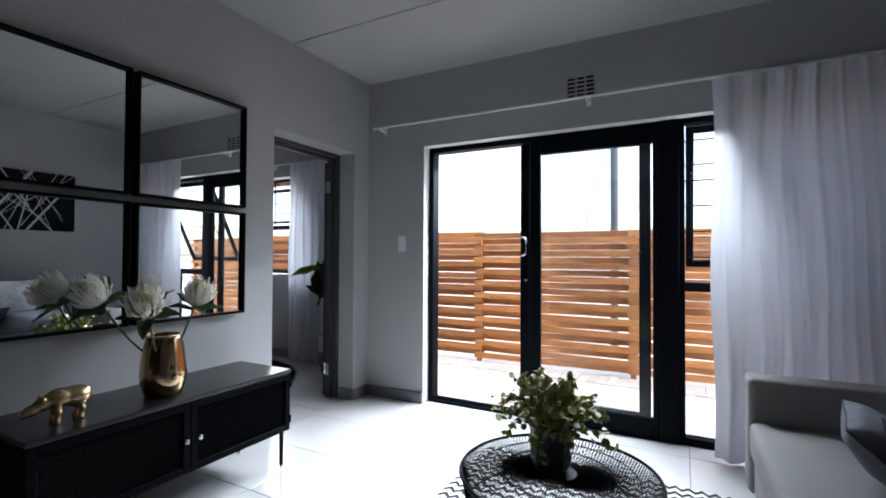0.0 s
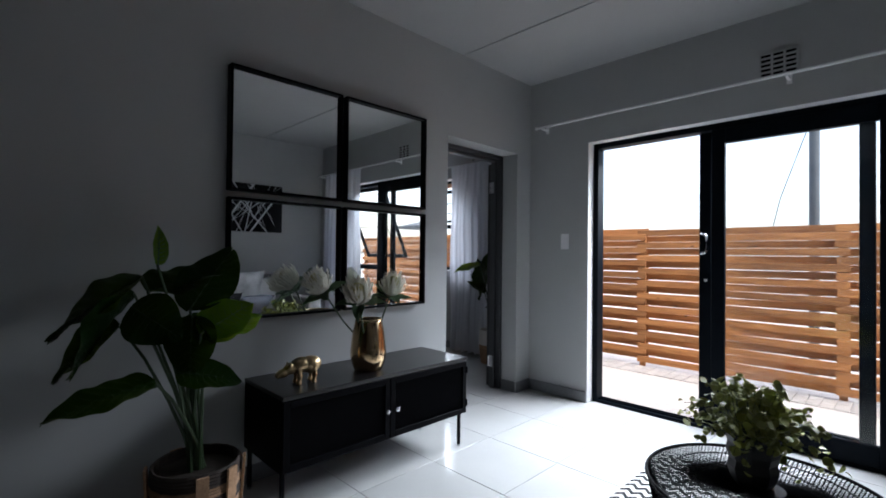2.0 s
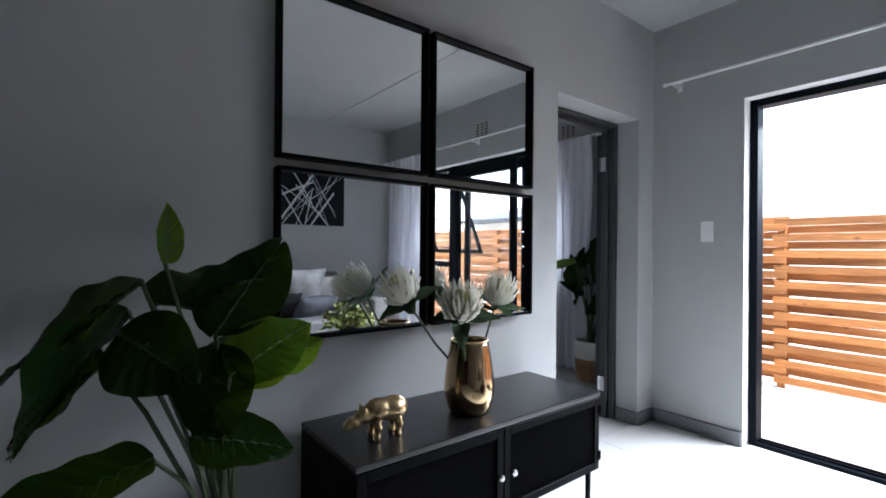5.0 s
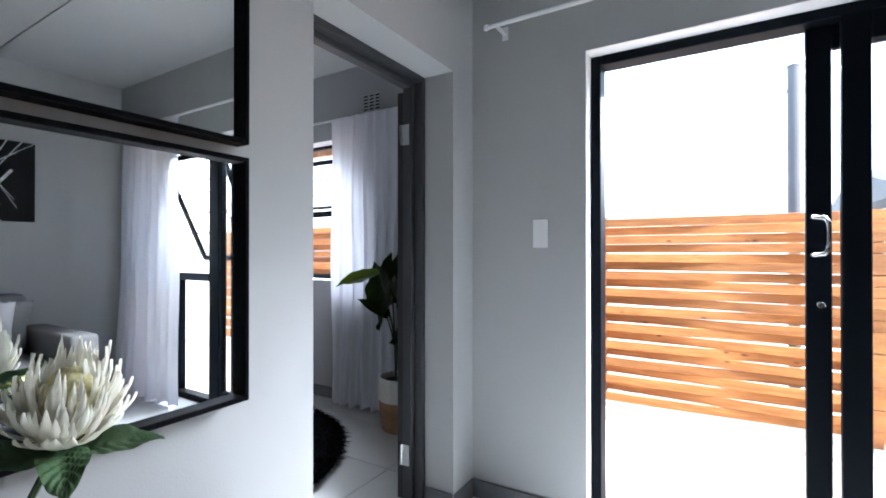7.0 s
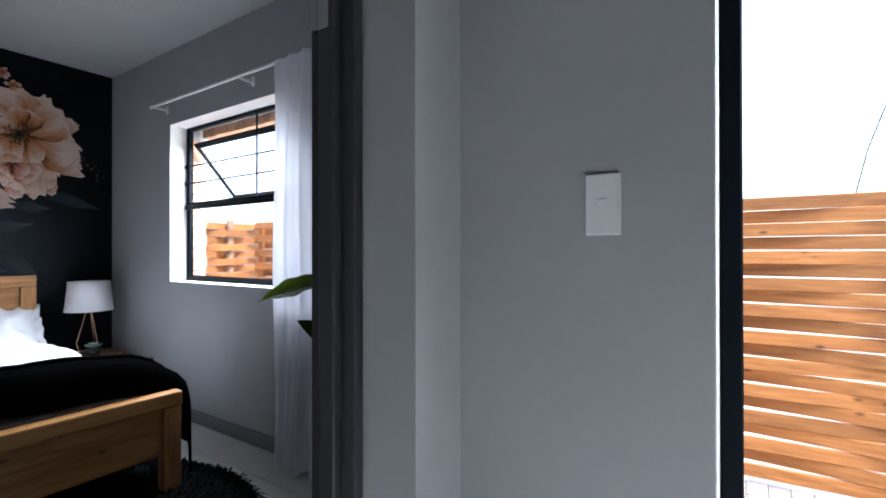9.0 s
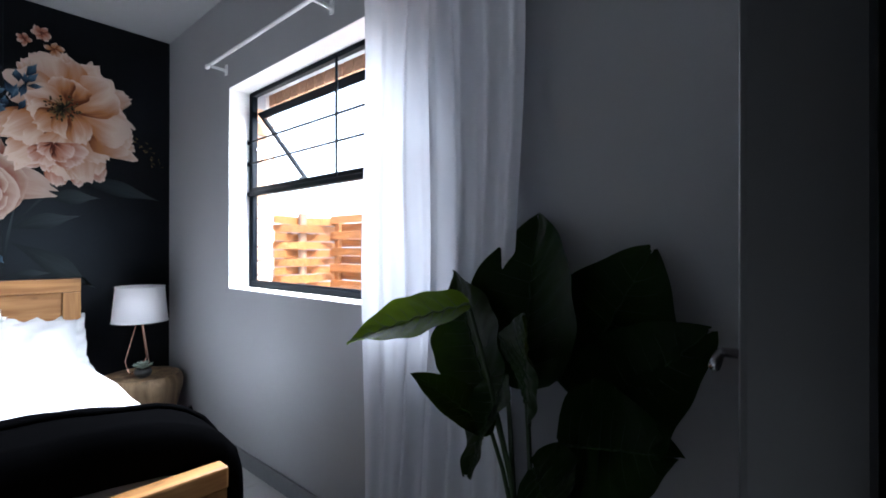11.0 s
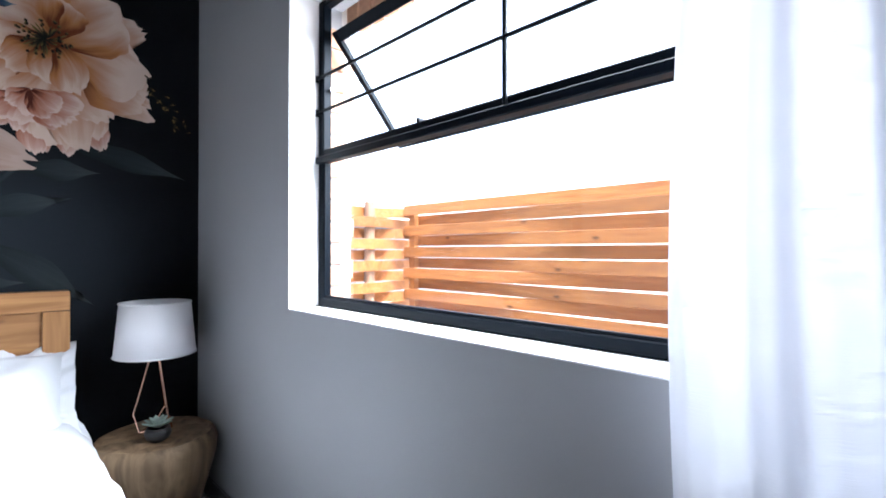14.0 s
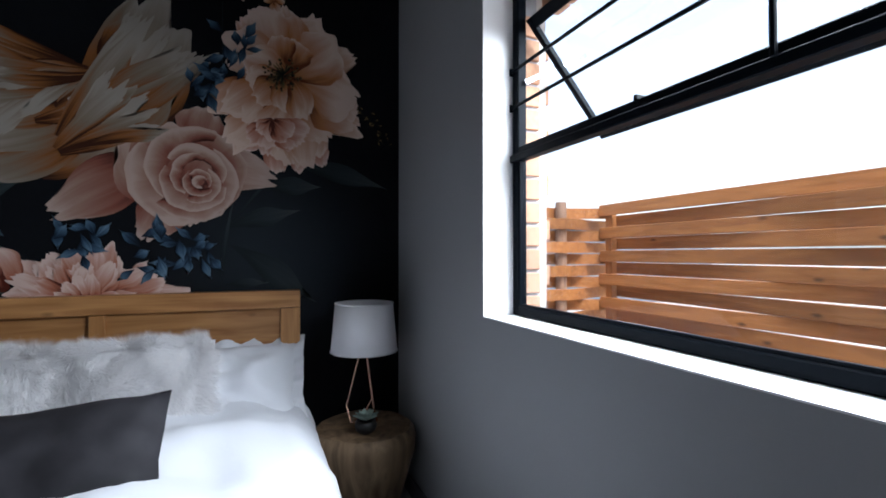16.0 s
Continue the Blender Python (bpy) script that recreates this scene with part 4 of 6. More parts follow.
# ---- soft shapes and plants ----
def cushion_mesh(w, h, t, m, wrinkle=0.006, seed=0, frill=0.0):
    """A stuffed cushion lying in its own x-y plane, with pinched corners, posed by m."""
    bm = bmesh.new()
    n = 22
    for s in (1, -1):
        grid = []
        for i in range(n + 1):
            row = []
            for j in range(n + 1):
                u, v = 2 * i / n - 1, 2 * j / n - 1
                puff = max(0.0, (1 - abs(u) ** 2.6)) ** 0.55 * max(0.0, (1 - abs(v) ** 2.6)) ** 0.55
                pin = 1 - (0.14 if frill else 0.12) * (1 - abs(u * v)) * (abs(u) ** 3 + abs(v) ** 3) / 2
                nz = noise.noise(Vector((3 * u + seed, 3 * v, s * 2.0))) * wrinkle * (0.3 + puff)
                row.append(bm.verts.new((u * w / 2 * pin, v * h / 2 * pin, s * (t / 2 * puff + 0.002) + nz)))
            grid.append(row)
        for i in range(n):
            for j in range(n):
                q = (grid[i][j], grid[i + 1][j], grid[i + 1][j + 1], grid[i][j + 1])
                bm.faces.new(q if s > 0 else tuple(reversed(q)))
    if frill:
        rim = []
        k = 120
        for i in range(k):
            a = 4 * i / k
            e, f = int(a), 2 * (a - int(a)) - 1
            p = [(f, -1), (1, f), (-f, 1), (-1, -f)][e]
            rim.append((p, (p[0] * (1 + frill * 2 / w), p[1] * (1 + frill * 2 / h)), 0.016 * math.sin(i * 1.3) + 0.01 * math.sin(i * 0.57)))
        bow = [1 - 0.14 * (1 - abs(p[0] * p[1])) * (abs(p[0]) ** 3 + abs(p[1]) ** 3) / 2 for p, q, z in rim]
        vi = [bm.verts.new((p[0] * w / 2 * 0.97 * o, p[1] * h / 2 * 0.97 * o, 0)) for (p, q, z), o in zip(rim, bow)]
        vo = [bm.verts.new((q[0] * w / 2 * o, q[1] * h / 2 * o, z)) for (p, q, z), o in zip(rim, bow)]
        for i in range(k):
            bm.faces.new((vi[i], vi[(i + 1) % k], vo[(i + 1) % k], vo[i]))
    bmesh.ops.transform(bm, matrix=m, verts=bm.verts[:])
    return bm


def cushion(name, label, w, h, t, m, material, group="", seed=0, frill=0.0, wrinkle=0.006, parent=None):
    c = thing(name, label, name.split("_")[-1], m.translation, group) if parent is None else parent
    return part("cover", cushion_mesh(w, h, t, m, wrinkle, seed, frill), material, c, "", True), c


def tufts(count, w, h, t, m, length, seed):
    """Fur strands in combed swirls, standing off both faces of a cushion."""
    rng = random.Random(seed)
    verts, faces = [], []
    for _ in range(count):
        u, v = rng.uniform(-1, 1), rng.uniform(-1, 1)
        if rng.random() < 0.3:
            u = math.copysign(1 - 0.12 * rng.random(), u)
        puff = max(0.0, (1 - abs(u) ** 2.6)) ** 0.55 * max(0.0, (1 - abs(v) ** 2.6)) ** 0.55
        s = rng.choice((1, 1, 1, -1))
        p = Vector((u * w / 2 * 0.96, v * h / 2 * 0.96, s * t / 2 * puff))
        lay = 2.6 * noise.noise(Vector((1.7 * u + seed, 1.7 * v, 0.3))) + 1.5 * noise.noise(Vector((6 * u, 6 * v, seed))) + rng.uniform(-0.5, 0.5)
        out = max(0.0, abs(u) - 0.8) * 4
        d = Vector((math.cos(lay) * (1 - out) + math.copysign(out, u), math.sin(lay) * 0.9, s * (0.35 + 0.25 * rng.random()))).normalized() * length * rng.uniform(0.45, 1.2)
        side = d.cross(Vector((rng.uniform(-1, 1), rng.uniform(-1, 1), 1))).normalized() * 0.0007
        b = len(verts)
        q = p + d * 0.55 + Vector((0, 0, s * 0.006))
        verts += [m @ (p - side), m @ (p + side), m @ (q + side * 0.8), m @ (q - side * 0.8), m @ (p + d)]
        faces += [(b, b + 1, b + 2, b + 3), (b + 3, b + 2, b + 4)]
    me = bpy.data.meshes.new("fur")
    me.from_pydata(verts, [], faces)
    return me


def fur_part(me, parent, material):
    me.materials.append(material)
    ob = new("fur", me)
    ob.parent = parent
    ob.matrix_parent_inverse = Matrix.Translation(-Vector(parent.location))
    return tagged(ob, kind="stuff")


def leaf_mesh(base, tip, width, normal, droop=0.08, fold=0.25, wave=0.02, seed=0, tipsharp=1.0):
    """A broad leaf from base to tip with a folded midrib, raised side veins and a waved edge."""
    bm = bmesh.new()
    base, tip = Vector(base), Vector(tip)
    ax = tip - base
    ln = ax.length
    ax.normalize()
    nm = Vector(normal)
    nm = (nm - nm.dot(ax) * ax).normalized()
    sd = ax.cross(nm)
    n, k = 30, 6
    rows = []
    for i in range(n + 1):
        s = i / n
        half = width / 2 * (math.sin(math.pi * min(1, s ** 0.72 * 0.985 + 0.012)) ** 0.75) * (1 - 0.12 * s * tipsharp)
        row = []
        for j in range(-k, k + 1):
            v = j / k
            z = fold * abs(v) * half - droop * ln * (s ** 2) + wave * abs(v) ** 2 * (math.sin(9 * s + seed + (2 if v > 0 else 0)) + 0.4 * abs(v) * math.sin(24 * s + 2 * seed)) \
                + 0.0035 * math.sin(46 * (s - 0.25 * abs(v))) * (abs(v) < 0.98)
            row.append(bm.verts.new(base + ax * (s * ln + 0.06 * ln * abs(v) * (s - 0.2)) + sd * (v * half) + nm * z))
        rows.append(row)
    for a, b in zip(rows, rows[1:]):
        for j in range(2 * k):
            bm.faces.new((a[j], a[j + 1], b[j + 1], b[j]))
    top = [v.co + nm * 0.002 for v in (r[k] for r in rows)]
    veins = [[rows[min(n, i + q)][k + sgn * q * 2].co + nm * 0.001 for q in range(3)] for i in range(3, n - 5, 3) for sgn in (1, -1)]
    return bm, (top, veins)


def leafy(plant, specs, crown, seed=0, lit_leaves=()):
    """Leaves on bowed stalks that rise from the crown of a plant; the listed ones take the lit colour."""
    rng = random.Random(seed)
    for i, (base, tip, width, normal) in enumerate(specs):
        small = min(1.0, width / 0.25)
        bm, rib = leaf_mesh(base, tip, width, normal, rng.uniform(0.05, 0.16), rng.uniform(0.1, 0.35), rng.uniform(0.009, 0.018) * small ** 2, i * 1.7)
        lf = part("leaf", bm, M_LEAF_LIT if i in lit_leaves else M_LEAF, plant, "", True)
        vb = rod(bmesh.new(), rib[0], 0.0035, 5, 0.001)
        for vein in rib[1]:
            rod(vb, vein, 0.0013, 4, 0.0005, False)
        part("midrib", vb, M_VEIN_PALE if i in lit_leaves else M_LEAF_VEIN, lf, "raised rib")
        b, c = Vector(base), Vector(crown) + Vector((rng.uniform(-0.03, 0.03), rng.uniform(-0.03, 0.03), 0))
        mid = (b + c) / 2 + Vector((b.x - c.x, b.y - c.y, 0)) * -0.12
        part("stalk", rod(bmesh.new(), [c, (c + mid) / 2 + Vector((0, 0, 0.02)), mid, (mid + b) / 2 + Vector((0, 0, 0.02)), b], 0.008, 6, 0.005), M_STEM, plant)


def basket(loc, r0, r1, h, label, bands):
    """A woven basket of stacked coils; bands gives the height share from which each weave starts."""
    t = thing("basket", label, "basket", loc)
    coils = int(h / 0.012)
    for n, (start, stop, material, lab) in enumerate(bands):
        bm = bmesh.new()
        for c in range(coils):
            s = c / coils
            if not start <= s < stop:
                continue
            r = r0 + (r1 - r0) * s + 0.012 * math.sin(math.pi * s)
            ring = [(loc[0] + (r + 0.0025 * (k % 2)) * math.cos(2 * math.pi * k / 40), loc[1] + (r + 0.0025 * (k % 2)) * math.sin(2 * math.pi * k / 40), loc[2] + 0.006 + c * h / coils) for k in range(41)]
            rod(bm, ring, 0.0075, 5, caps=False)
        part("weave", bm, material, t, lab)
    part("soil", lathe(bmesh.new(), [(0.01, 0), (r1 - 0.005, 0.0), (r1 - 0.012, 0.012), (0.02, 0.02)], (loc[0], loc[1], loc[2] + h - 0.05), 24, True, True), M_SOIL, t)
    part("base", lathe(bmesh.new(), [(r0, 0), (r0, 0.006)], loc, 24, True, True), M_BASKET, t)
    return t


# ---- tall plant in the living room ----
PL = (-2.07, 0.46)
bk = basket((PL[0], PL[1], 0), 0.13, 0.155, 0.34, "dark and straw striped woven basket holding a tall plant",
            [(0, 0.2, M_BASKET, "straw weave"), (0.2, 0.32, M_BASKET_DARK, "black weave"), (0.32, 0.55, M_BASKET, "straw weave"), (0.55, 0.7, M_BASKET_DARK, "black weave"), (0.7, 0.8, M_BASKET, "straw weave"), (0.8, 1.01, M_BASKET_DARK, "black weave")])
for a in (-10, 28, 66, 190, 250):
    bm = bmesh.new()
    ca, sa = math.cos(radians(a)), math.sin(radians(a))
    for s in range(9):
        r = 0.158 + 0.02 * s / 9
        box(bm, -0.004, -0.022, 0, 0.006, 0.022, 0.036, m=Matrix.Translation((PL[0] + r * ca, PL[1] + r * sa, 0.005 + s * 0.037)) @ Matrix.Rotation(radians(a), 4, 'Z'))
    tagged(part("strap", bm, M_BASKET, bk, "flat plaited straw strap"), "flat plaited straw strap", kind="stuff")
plant = thing("potted_plant", "tall leafy green plant growing from a woven basket", "plant", (PL[0], PL[1], 0.3))
leafy(plant, [
    ((-2.10, 0.315, 1.13), (-2.13, 0.335, 1.28), 0.09, (0.6, 0.5, 0.2)),
    ((-2.12, 0.27, 1.08), (-2.20, -0.02, 0.90), 0.38, (0.2, -0.3, 1)),
    ((-2.10, 0.24, 1.02), (-2.05, 0.02, 0.78), 0.33, (-0.4, -0.2, 0.8)),
    ((-2.05, 0.42, 0.95), (-2.28, 0.66, 1.22), 0.24, (0.7, -0.25, 0.5)),
    ((-2.18, 0.30, 1.02), (-2.26, 0.62, 1.14), 0.28, (0.1, 0.4, 0.9)),
    ((-1.98, 0.44, 0.86), (-2.0, 0.64, 0.97), 0.19, (0.8, -0.3, 0.5)),
    ((-2.0, 0.46, 0.84), (-2.06, 0.70, 0.93), 0.21, (0.5, -0.2, 0.8)),
    ((-1.95, 0.28, 0.71), (-1.92, -0.02, 0.68), 0.19, (0.3, -0.2, 1)),
    ((-2.0, 0.36, 0.72), (-1.92, 0.57, 0.69), 0.18, (0.4, -0.4, 0.9)),
    ((-2.03, 0.22, 0.98), (-1.96, 0.36, 0.86), 0.21, (0.8, -0.4, 0.3)),
    ((-2.02, 0.42, 0.93), (-1.98, 0.40, 0.70), 0.20, (0.8, -0.4, 0.1)),
    ((-2.15, 0.42, 0.9), (-2.25, 0.55, 0.66), 0.22, (0.6, 0.3, 0.5)),
    ((-2.12, 0.2, 0.9), (-2.24, 0.0, 0.72), 0.22, (0.4, -0.4, 0.8)),
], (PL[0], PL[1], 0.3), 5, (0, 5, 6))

# ---- vase with white flowers ----
VX, VY, VZ = -2.12, 1.33, 0.549
vase = thing("vase", "polished gold glass vase standing on the black cabinet", "vase", (VX, VY, VZ))
part("body", lathe(bmesh.new(), [(0.064, 0.0), (0.075, 0.004), (0.086, 0.03), (0.096, 0.07), (0.098, 0.1), (0.093, 0.15), (0.085, 0.21), (0.075, 0.262), (0.072, 0.275), (0.069, 0.275), (0.074, 0.26), (0.092, 0.15), (0.083, 0.03), (0.018, 0.012)], (VX, VY, VZ), 40), M_GOLD, vase, "", True)
part("rim", rod(bmesh.new(), [(VX + 0.0705 * math.cos(2 * math.pi * k / 40), VY + 0.0705 * math.sin(2 * math.pi * k / 40), VZ + 0.276) for k in range(41)], 0.003, 6, caps=False), M_GOLD_MATT, vase, "bright gold rim", True)


def protea(head, root, seed):
    """A white protea: rings of pointed petals round a pale heart, on a stalk with grey-green leaves."""
    f = thing("flower", "white artificial protea with grey-green leaves in the gold vase", "flower", root, "flowers in the vase")
    hd, rt = Vector(head), Vector(root)
    ax = (hd - rt).normalized()
    ax = (ax + Vector((0.55, -0.45, 0.2))).normalized()
    rot = ax.to_track_quat('Z', 'Y').to_matrix().to_4x4()
    base = hd - ax * 0.045
    m = Matrix.Translation(base) @ rot
    rng = random.Random(seed)
    part("stalk", rod(bmesh.new(), [rt, rt + Vector((0, 0, 0.10)), (rt + base) / 2 + Vector((0, 0, 0.03)), base], 0.005, 6), M_STEM, f)
    bm = bmesh.new()
    for ring, (count, r0, r1, z0, z1, w) in enumerate(((20, 0.03, 0.082, 0.0, 0.045, 0.02), (26, 0.036, 0.092, 0.008, 0.075, 0.016), (30, 0.036, 0.086, 0.018, 0.098, 0.0135), (28, 0.03, 0.07, 0.03, 0.112, 0.012), (24, 0.024, 0.052, 0.03, 0.116, 0.011), (16, 0.014, 0.03, 0.04, 0.11, 0.01))):
        for k in range(count):
            a = 2 * math.pi * (k + 0.5 * (ring % 2)) / count + rng.uniform(-0.16, 0.16)
            q0, q1 = rng.uniform(0.8, 1.1), rng.uniform(0.75, 1.25)
            strip = []
            for i in range(6):
                s = i / 5
                r = (r0 + (r1 * q0 - r0) * (s ** 0.8) - 0.012 * s ** 4)
                z = z0 + (z1 * q1 - z0) * s
                hw = w / 2 * (math.sin(math.pi * min(1, 0.2 + 0.8 * s)) ** 0.7 if s < 1 else 0.03)
                d, e = Vector((math.cos(a), math.sin(a), 0)), Vector((-math.sin(a), math.cos(a), 0))
                strip.append([bm.verts.new(d * r + e * hw * v + Vector((0, 0, z)) - d * 0.004 * abs(v)) for v in (-1, 0, 1)])
            for p, q in zip(strip, strip[1:]):
                for i in range(2):
                    bm.faces.new((p[i], p[i + 1], q[i + 1], q[i]))
    bmesh.ops.transform(bm, matrix=m, verts=bm.verts[:])
    part("petals", bm, M_PETAL, f, "pointed cream petals", True)
    bm = lathe(bmesh.new(), [(0.012, 0.0), (0.03, 0.01), (0.036, 0.04), (0.034, 0.08), (0.02, 0.105), (0.004, 0.112)], (0, 0, 0), 16, True, True)
    bmesh.ops.transform(bm, matrix=m, verts=bm.verts[:])
    part("heart", bm, M_FLOWER_HEART, f, "pale yellow heart", True)
    for k in range(5):
        a = k * 1.26 + seed
        p = base + ax * (-0.02 - 0.012 * (k % 2))
        d = (rot @ Vector((math.cos(a), math.sin(a), 0.35))).normalized()
        bm, _ = leaf_mesh(p, p + d * rng.uniform(0.11, 0.145), 0.066, ax, 0.1, 0.25, 0.004, k)
        part("leaf", bm, M_FLOWERLEAF, f, "", True)


protea((-1.975, 1.16, 0.985), (VX + 0.01, VY - 0.02, VZ + 0.03), 1)
protea((-2.165, 1.525, 0.99), (VX - 0.005, VY + 0.02, VZ + 0.03), 2)
protea((-2.225, 1.08, 1.02), (VX - 0.02, VY - 0.01, VZ + 0.03), 3)

# ---- gold animal figure ----
fig = bmesh.new()
for c, r, sc in (((0, 0.095, 0.088), 0.046, (0.85, 1.2, 0.92)), ((0, 0.045, 0.09), 0.044, (0.85, 1.2, 0.9)), ((0, -0.005, 0.078), 0.03, (0.9, 1.1, 0.9)), ((0, -0.04, 0.062), 0.024, (1.0, 1.2, 0.9)),
                 ((0, -0.062, 0.055), 0.02, (1.05, 0.8, 0.8)), ((0.022, -0.012, 0.104), 0.008, (1, 0.7, 1.2)), ((-0.022, -0.012, 0.104), 0.008, (1, 0.7, 1.2)), ((0, 0.145, 0.09), 0.01, (0.6, 0.6, 1.4))):
    bmesh.ops.create_icosphere(fig, subdivisions=3, radius=r, matrix=Matrix.Translation(c) @ Matrix.Diagonal((*sc, 1)))
for y in (0.03, 0.105):
    for x in (-0.024, 0.024):
        rod(fig, [(x, y, 0.085), (x, y + 0.004, 0.04), (x, y, 0.012), (x, y - 0.003, 0.0)], 0.017, 10, 0.013)
fo = part("figurine", fig, M_GOLD_MATT)
fo.matrix_basis = pose(-2.12, 0.885, 0.549, 0, 0, -6)
mod = fo.modifiers.new("fuse", 'REMESH')
mod.mode, mod.voxel_size, mod.use_smooth_shade = 'VOXEL', 0.0045, True
mod = fo.modifiers.new("soften", 'SMOOTH')
mod.factor, mod.iterations = 0.5, 4
tagged(fo, "small gold hippo figure standing on the black cabinet", "figurine")

# ---- round wire coffee table with a plant ----
TX, TY, TR, TZ = -0.43, 1.90, 0.39, 0.33
table = thing("coffee_table", "round black wire basket coffee table", "coffee table", (TX, TY, 0.012))


def hoop(r, z, thick, name):
    part(name, rod(bmesh.new(), [(TX + r * math.cos(2 * math.pi * k / 64), TY + r * math.sin(2 * math.pi * k / 64), z) for k in range(65)], thick, 6, caps=False), M_BLACK, table, "", True)


hoop(TR, TZ, 0.007, "top_rim")
hoop(TR * 0.86, 0.02, 0.007, "base_rim")
for r in (0.12, 0.22, 0.31):
    hoop(r, TZ - 0.003, 0.003, "ring")
hoop(TR * 0.97, 0.17, 0.004, "side_ring")
part("centre_plate", lathe(bmesh.new(), [(0.001, -0.002), (0.075, -0.002), (0.075, 0.002), (0.001, 0.002)], (TX, TY, TZ), 32), M_BLACK, table)
bm = bmesh.new()
rod(bm, [(0.07 * math.cos(-0.25), 0.07 * math.sin(-0.25), TZ), (TR, 0, TZ)], 0.0019, 4, caps=False)
rod(bm, [(TR, 0, TZ), (TR * 0.86 * math.cos(0.3), TR * 0.86 * math.sin(0.3), 0.02)], 0.0021, 4, caps=False)
wire_me = bpy.data.meshes.new("wire")
bm.to_mesh(wire_me)
bm.free()
wire_me.materials.append(M_BLACK)
for k in range(160):
    wire = new("wire", wire_me)
    wire.parent = table
    wire.matrix_parent_inverse = Matrix.Translation(-Vector(table.location))
    wire.matrix_basis = pose(TX, TY, 0, 0, 0, 360 * k / 160)

PX, PY = -0.46, 1.91
pot = thing("plant_pot", "black faceted ceramic pot on the wire table", "pot", (PX, PY, TZ + 0.003))
part("body", lathe(bmesh.new(), [(0.06, 0.0), (0.072, 0.02), (0.084, 0.06), (0.078, 0.09), (0.088, 0.12), (0.083, 0.15), (0.09, 0.18), (0.078, 0.18), (0.07, 0.15)], (PX, PY, TZ + 0.003), 9), M_POT, pot)
part("soil", lathe(bmesh.new(), [(0.01, 0), (0.074, 0), (0.06, 0.012), (0.01, 0.016)], (PX, PY, TZ + 0.15), 14, True, True), M_SOIL, pot)
bush = thing("potted_plant", "bushy small-leaved yellow-green plant in a black pot", "plant", (PX, PY, TZ + 0.15))
rng = random.Random(11)
leaves, stems = bmesh.new(), bmesh.new()
for sidx in range(84):
    a, el = rng.uniform(0, 6.283), rng.uniform(0.4, 1.5) if sidx % 6 else rng.uniform(0.05, 0.4)
    ln = rng.uniform(0.15, 0.25) * (1.1 if el < 0.5 else 1.0)
    d = Vector((math.cos(a) * math.cos(el), math.sin(a) * math.cos(el), math.sin(el)))
    p0 = Vector((PX + 0.04 * math.cos(a), PY + 0.04 * math.sin(a), TZ + 0.16))
    p1 = p0 + d * ln * 0.6 + Vector((0, 0, 0.03))
    p2 = p0 + d * ln + Vector((0, 0, -0.035 * (1.5 - el)))
    rod(stems, [p0, p1, p2], 0.0015, 4, 0.0008)
    for k in range(10):
        s = 0.3 + 0.7 * k / 9
        c = p0.lerp(p1, s * 1.6) if s < 0.6 else p1.lerp(p2, (s - 0.6) / 0.4)
        c = c + Vector((rng.uniform(-1, 1), rng.uniform(-1, 1), rng.uniform(-1, 1))) * 0.016
        nrm = Vector((rng.uniform(-1, 1), rng.uniform(-1, 1), rng.uniform(0.1, 1.3))).normalized()
        t1 = nrm.orthogonal().normalized()
        t1.rotate(Matrix.Rotation(rng.uniform(0, 6.28), 3, nrm))
        t2 = nrm.cross(t1)
        r = rng.uniform(0.011, 0.02)
        ring = [leaves.verts.new(c + t1 * r * math.cos(q) + t2 * r * 0.85 * math.sin(q) + nrm * 0.003 * math.cos(2 * q)) for q in (i * math.pi / 4 for i in range(8))]
        leaves.faces.new(ring)
tagged(part("stem", stems, M_STEM, bush), kind="stuff")
tagged(part("foliage", leaves, M_SMALLLEAF, bush), kind="stuff")

# ---- zigzag rug ----
RX0, RX1, RY0, RY1 = -1.08, 0.62, 0.55, 2.74
rug = thing("rug", "black and white zigzag woven rug", "rug", (RX0, RY0, 0))
part("backing", box(bmesh.new(), RX0, RY0, 0.0005, RX1, RY1, 0.007, 0.003, seg=1), M_RUG_WHITE, rug, "off-white weave")
rows = int((RY1 - RY0) / 0.062)
for r in range(rows):
    y = RY1 - 0.03 - r * 0.062
    bm = bmesh.new()
    half = 0.03
    n = int((RX1 - RX0 - 0.02) / half)
    prev = None
    for i in range(n + 1):
        x = RX0 + 0.01 + i * half
        o = 0.016 if i % 2 else -0.016
        cur = [bm.verts.new((x, y + o - 0.013, 0.0085)), bm.verts.new((x, y + o + 0.013, 0.0085))]
        if prev:
            bm.faces.new((prev[0], cur[0], cur[1], prev[1]))
        prev = cur
    ex = bmesh.ops.extrude_face_region(bm, geom=bm.faces[:])
    bmesh.ops.translate(bm, vec=(0, 0, -0.002), verts=[e for e in ex["geom"] if isinstance(e, bmesh.types.BMVert)])
    part("zigzag_band", bm, M_RUG_BLACK, rug, "black zigzag band")

# ---- sofa ----
SX, SY0, SY1 = 0.28, 0.55, 2.72
sofa = thing("sofa", "light grey fabric sofa with loose cushions", "sofa", (0.75, 1.63, 0))
part("base", box(bmesh.new(), SX + 0.02, SY0 + 0.17, 0.12, 1.2, SY1 - 0.17, 0.30, 0.02), M_SOFA, sofa, "", True)
for y in (SY0, SY1 - 0.17):
    part("arm", box(bmesh.new(), SX, y, 0.12, 1.2, y + 0.17, 0.645, 0.03, seg=3), M_SOFA, sofa, "square padded arm", True)
part("backrest", box(bmesh.new(), 1.02, SY0 + 0.17, 0.30, 1.23, SY1 - 0.17, 0.90, 0.05, seg=3), M_SOFA, sofa, "", True)
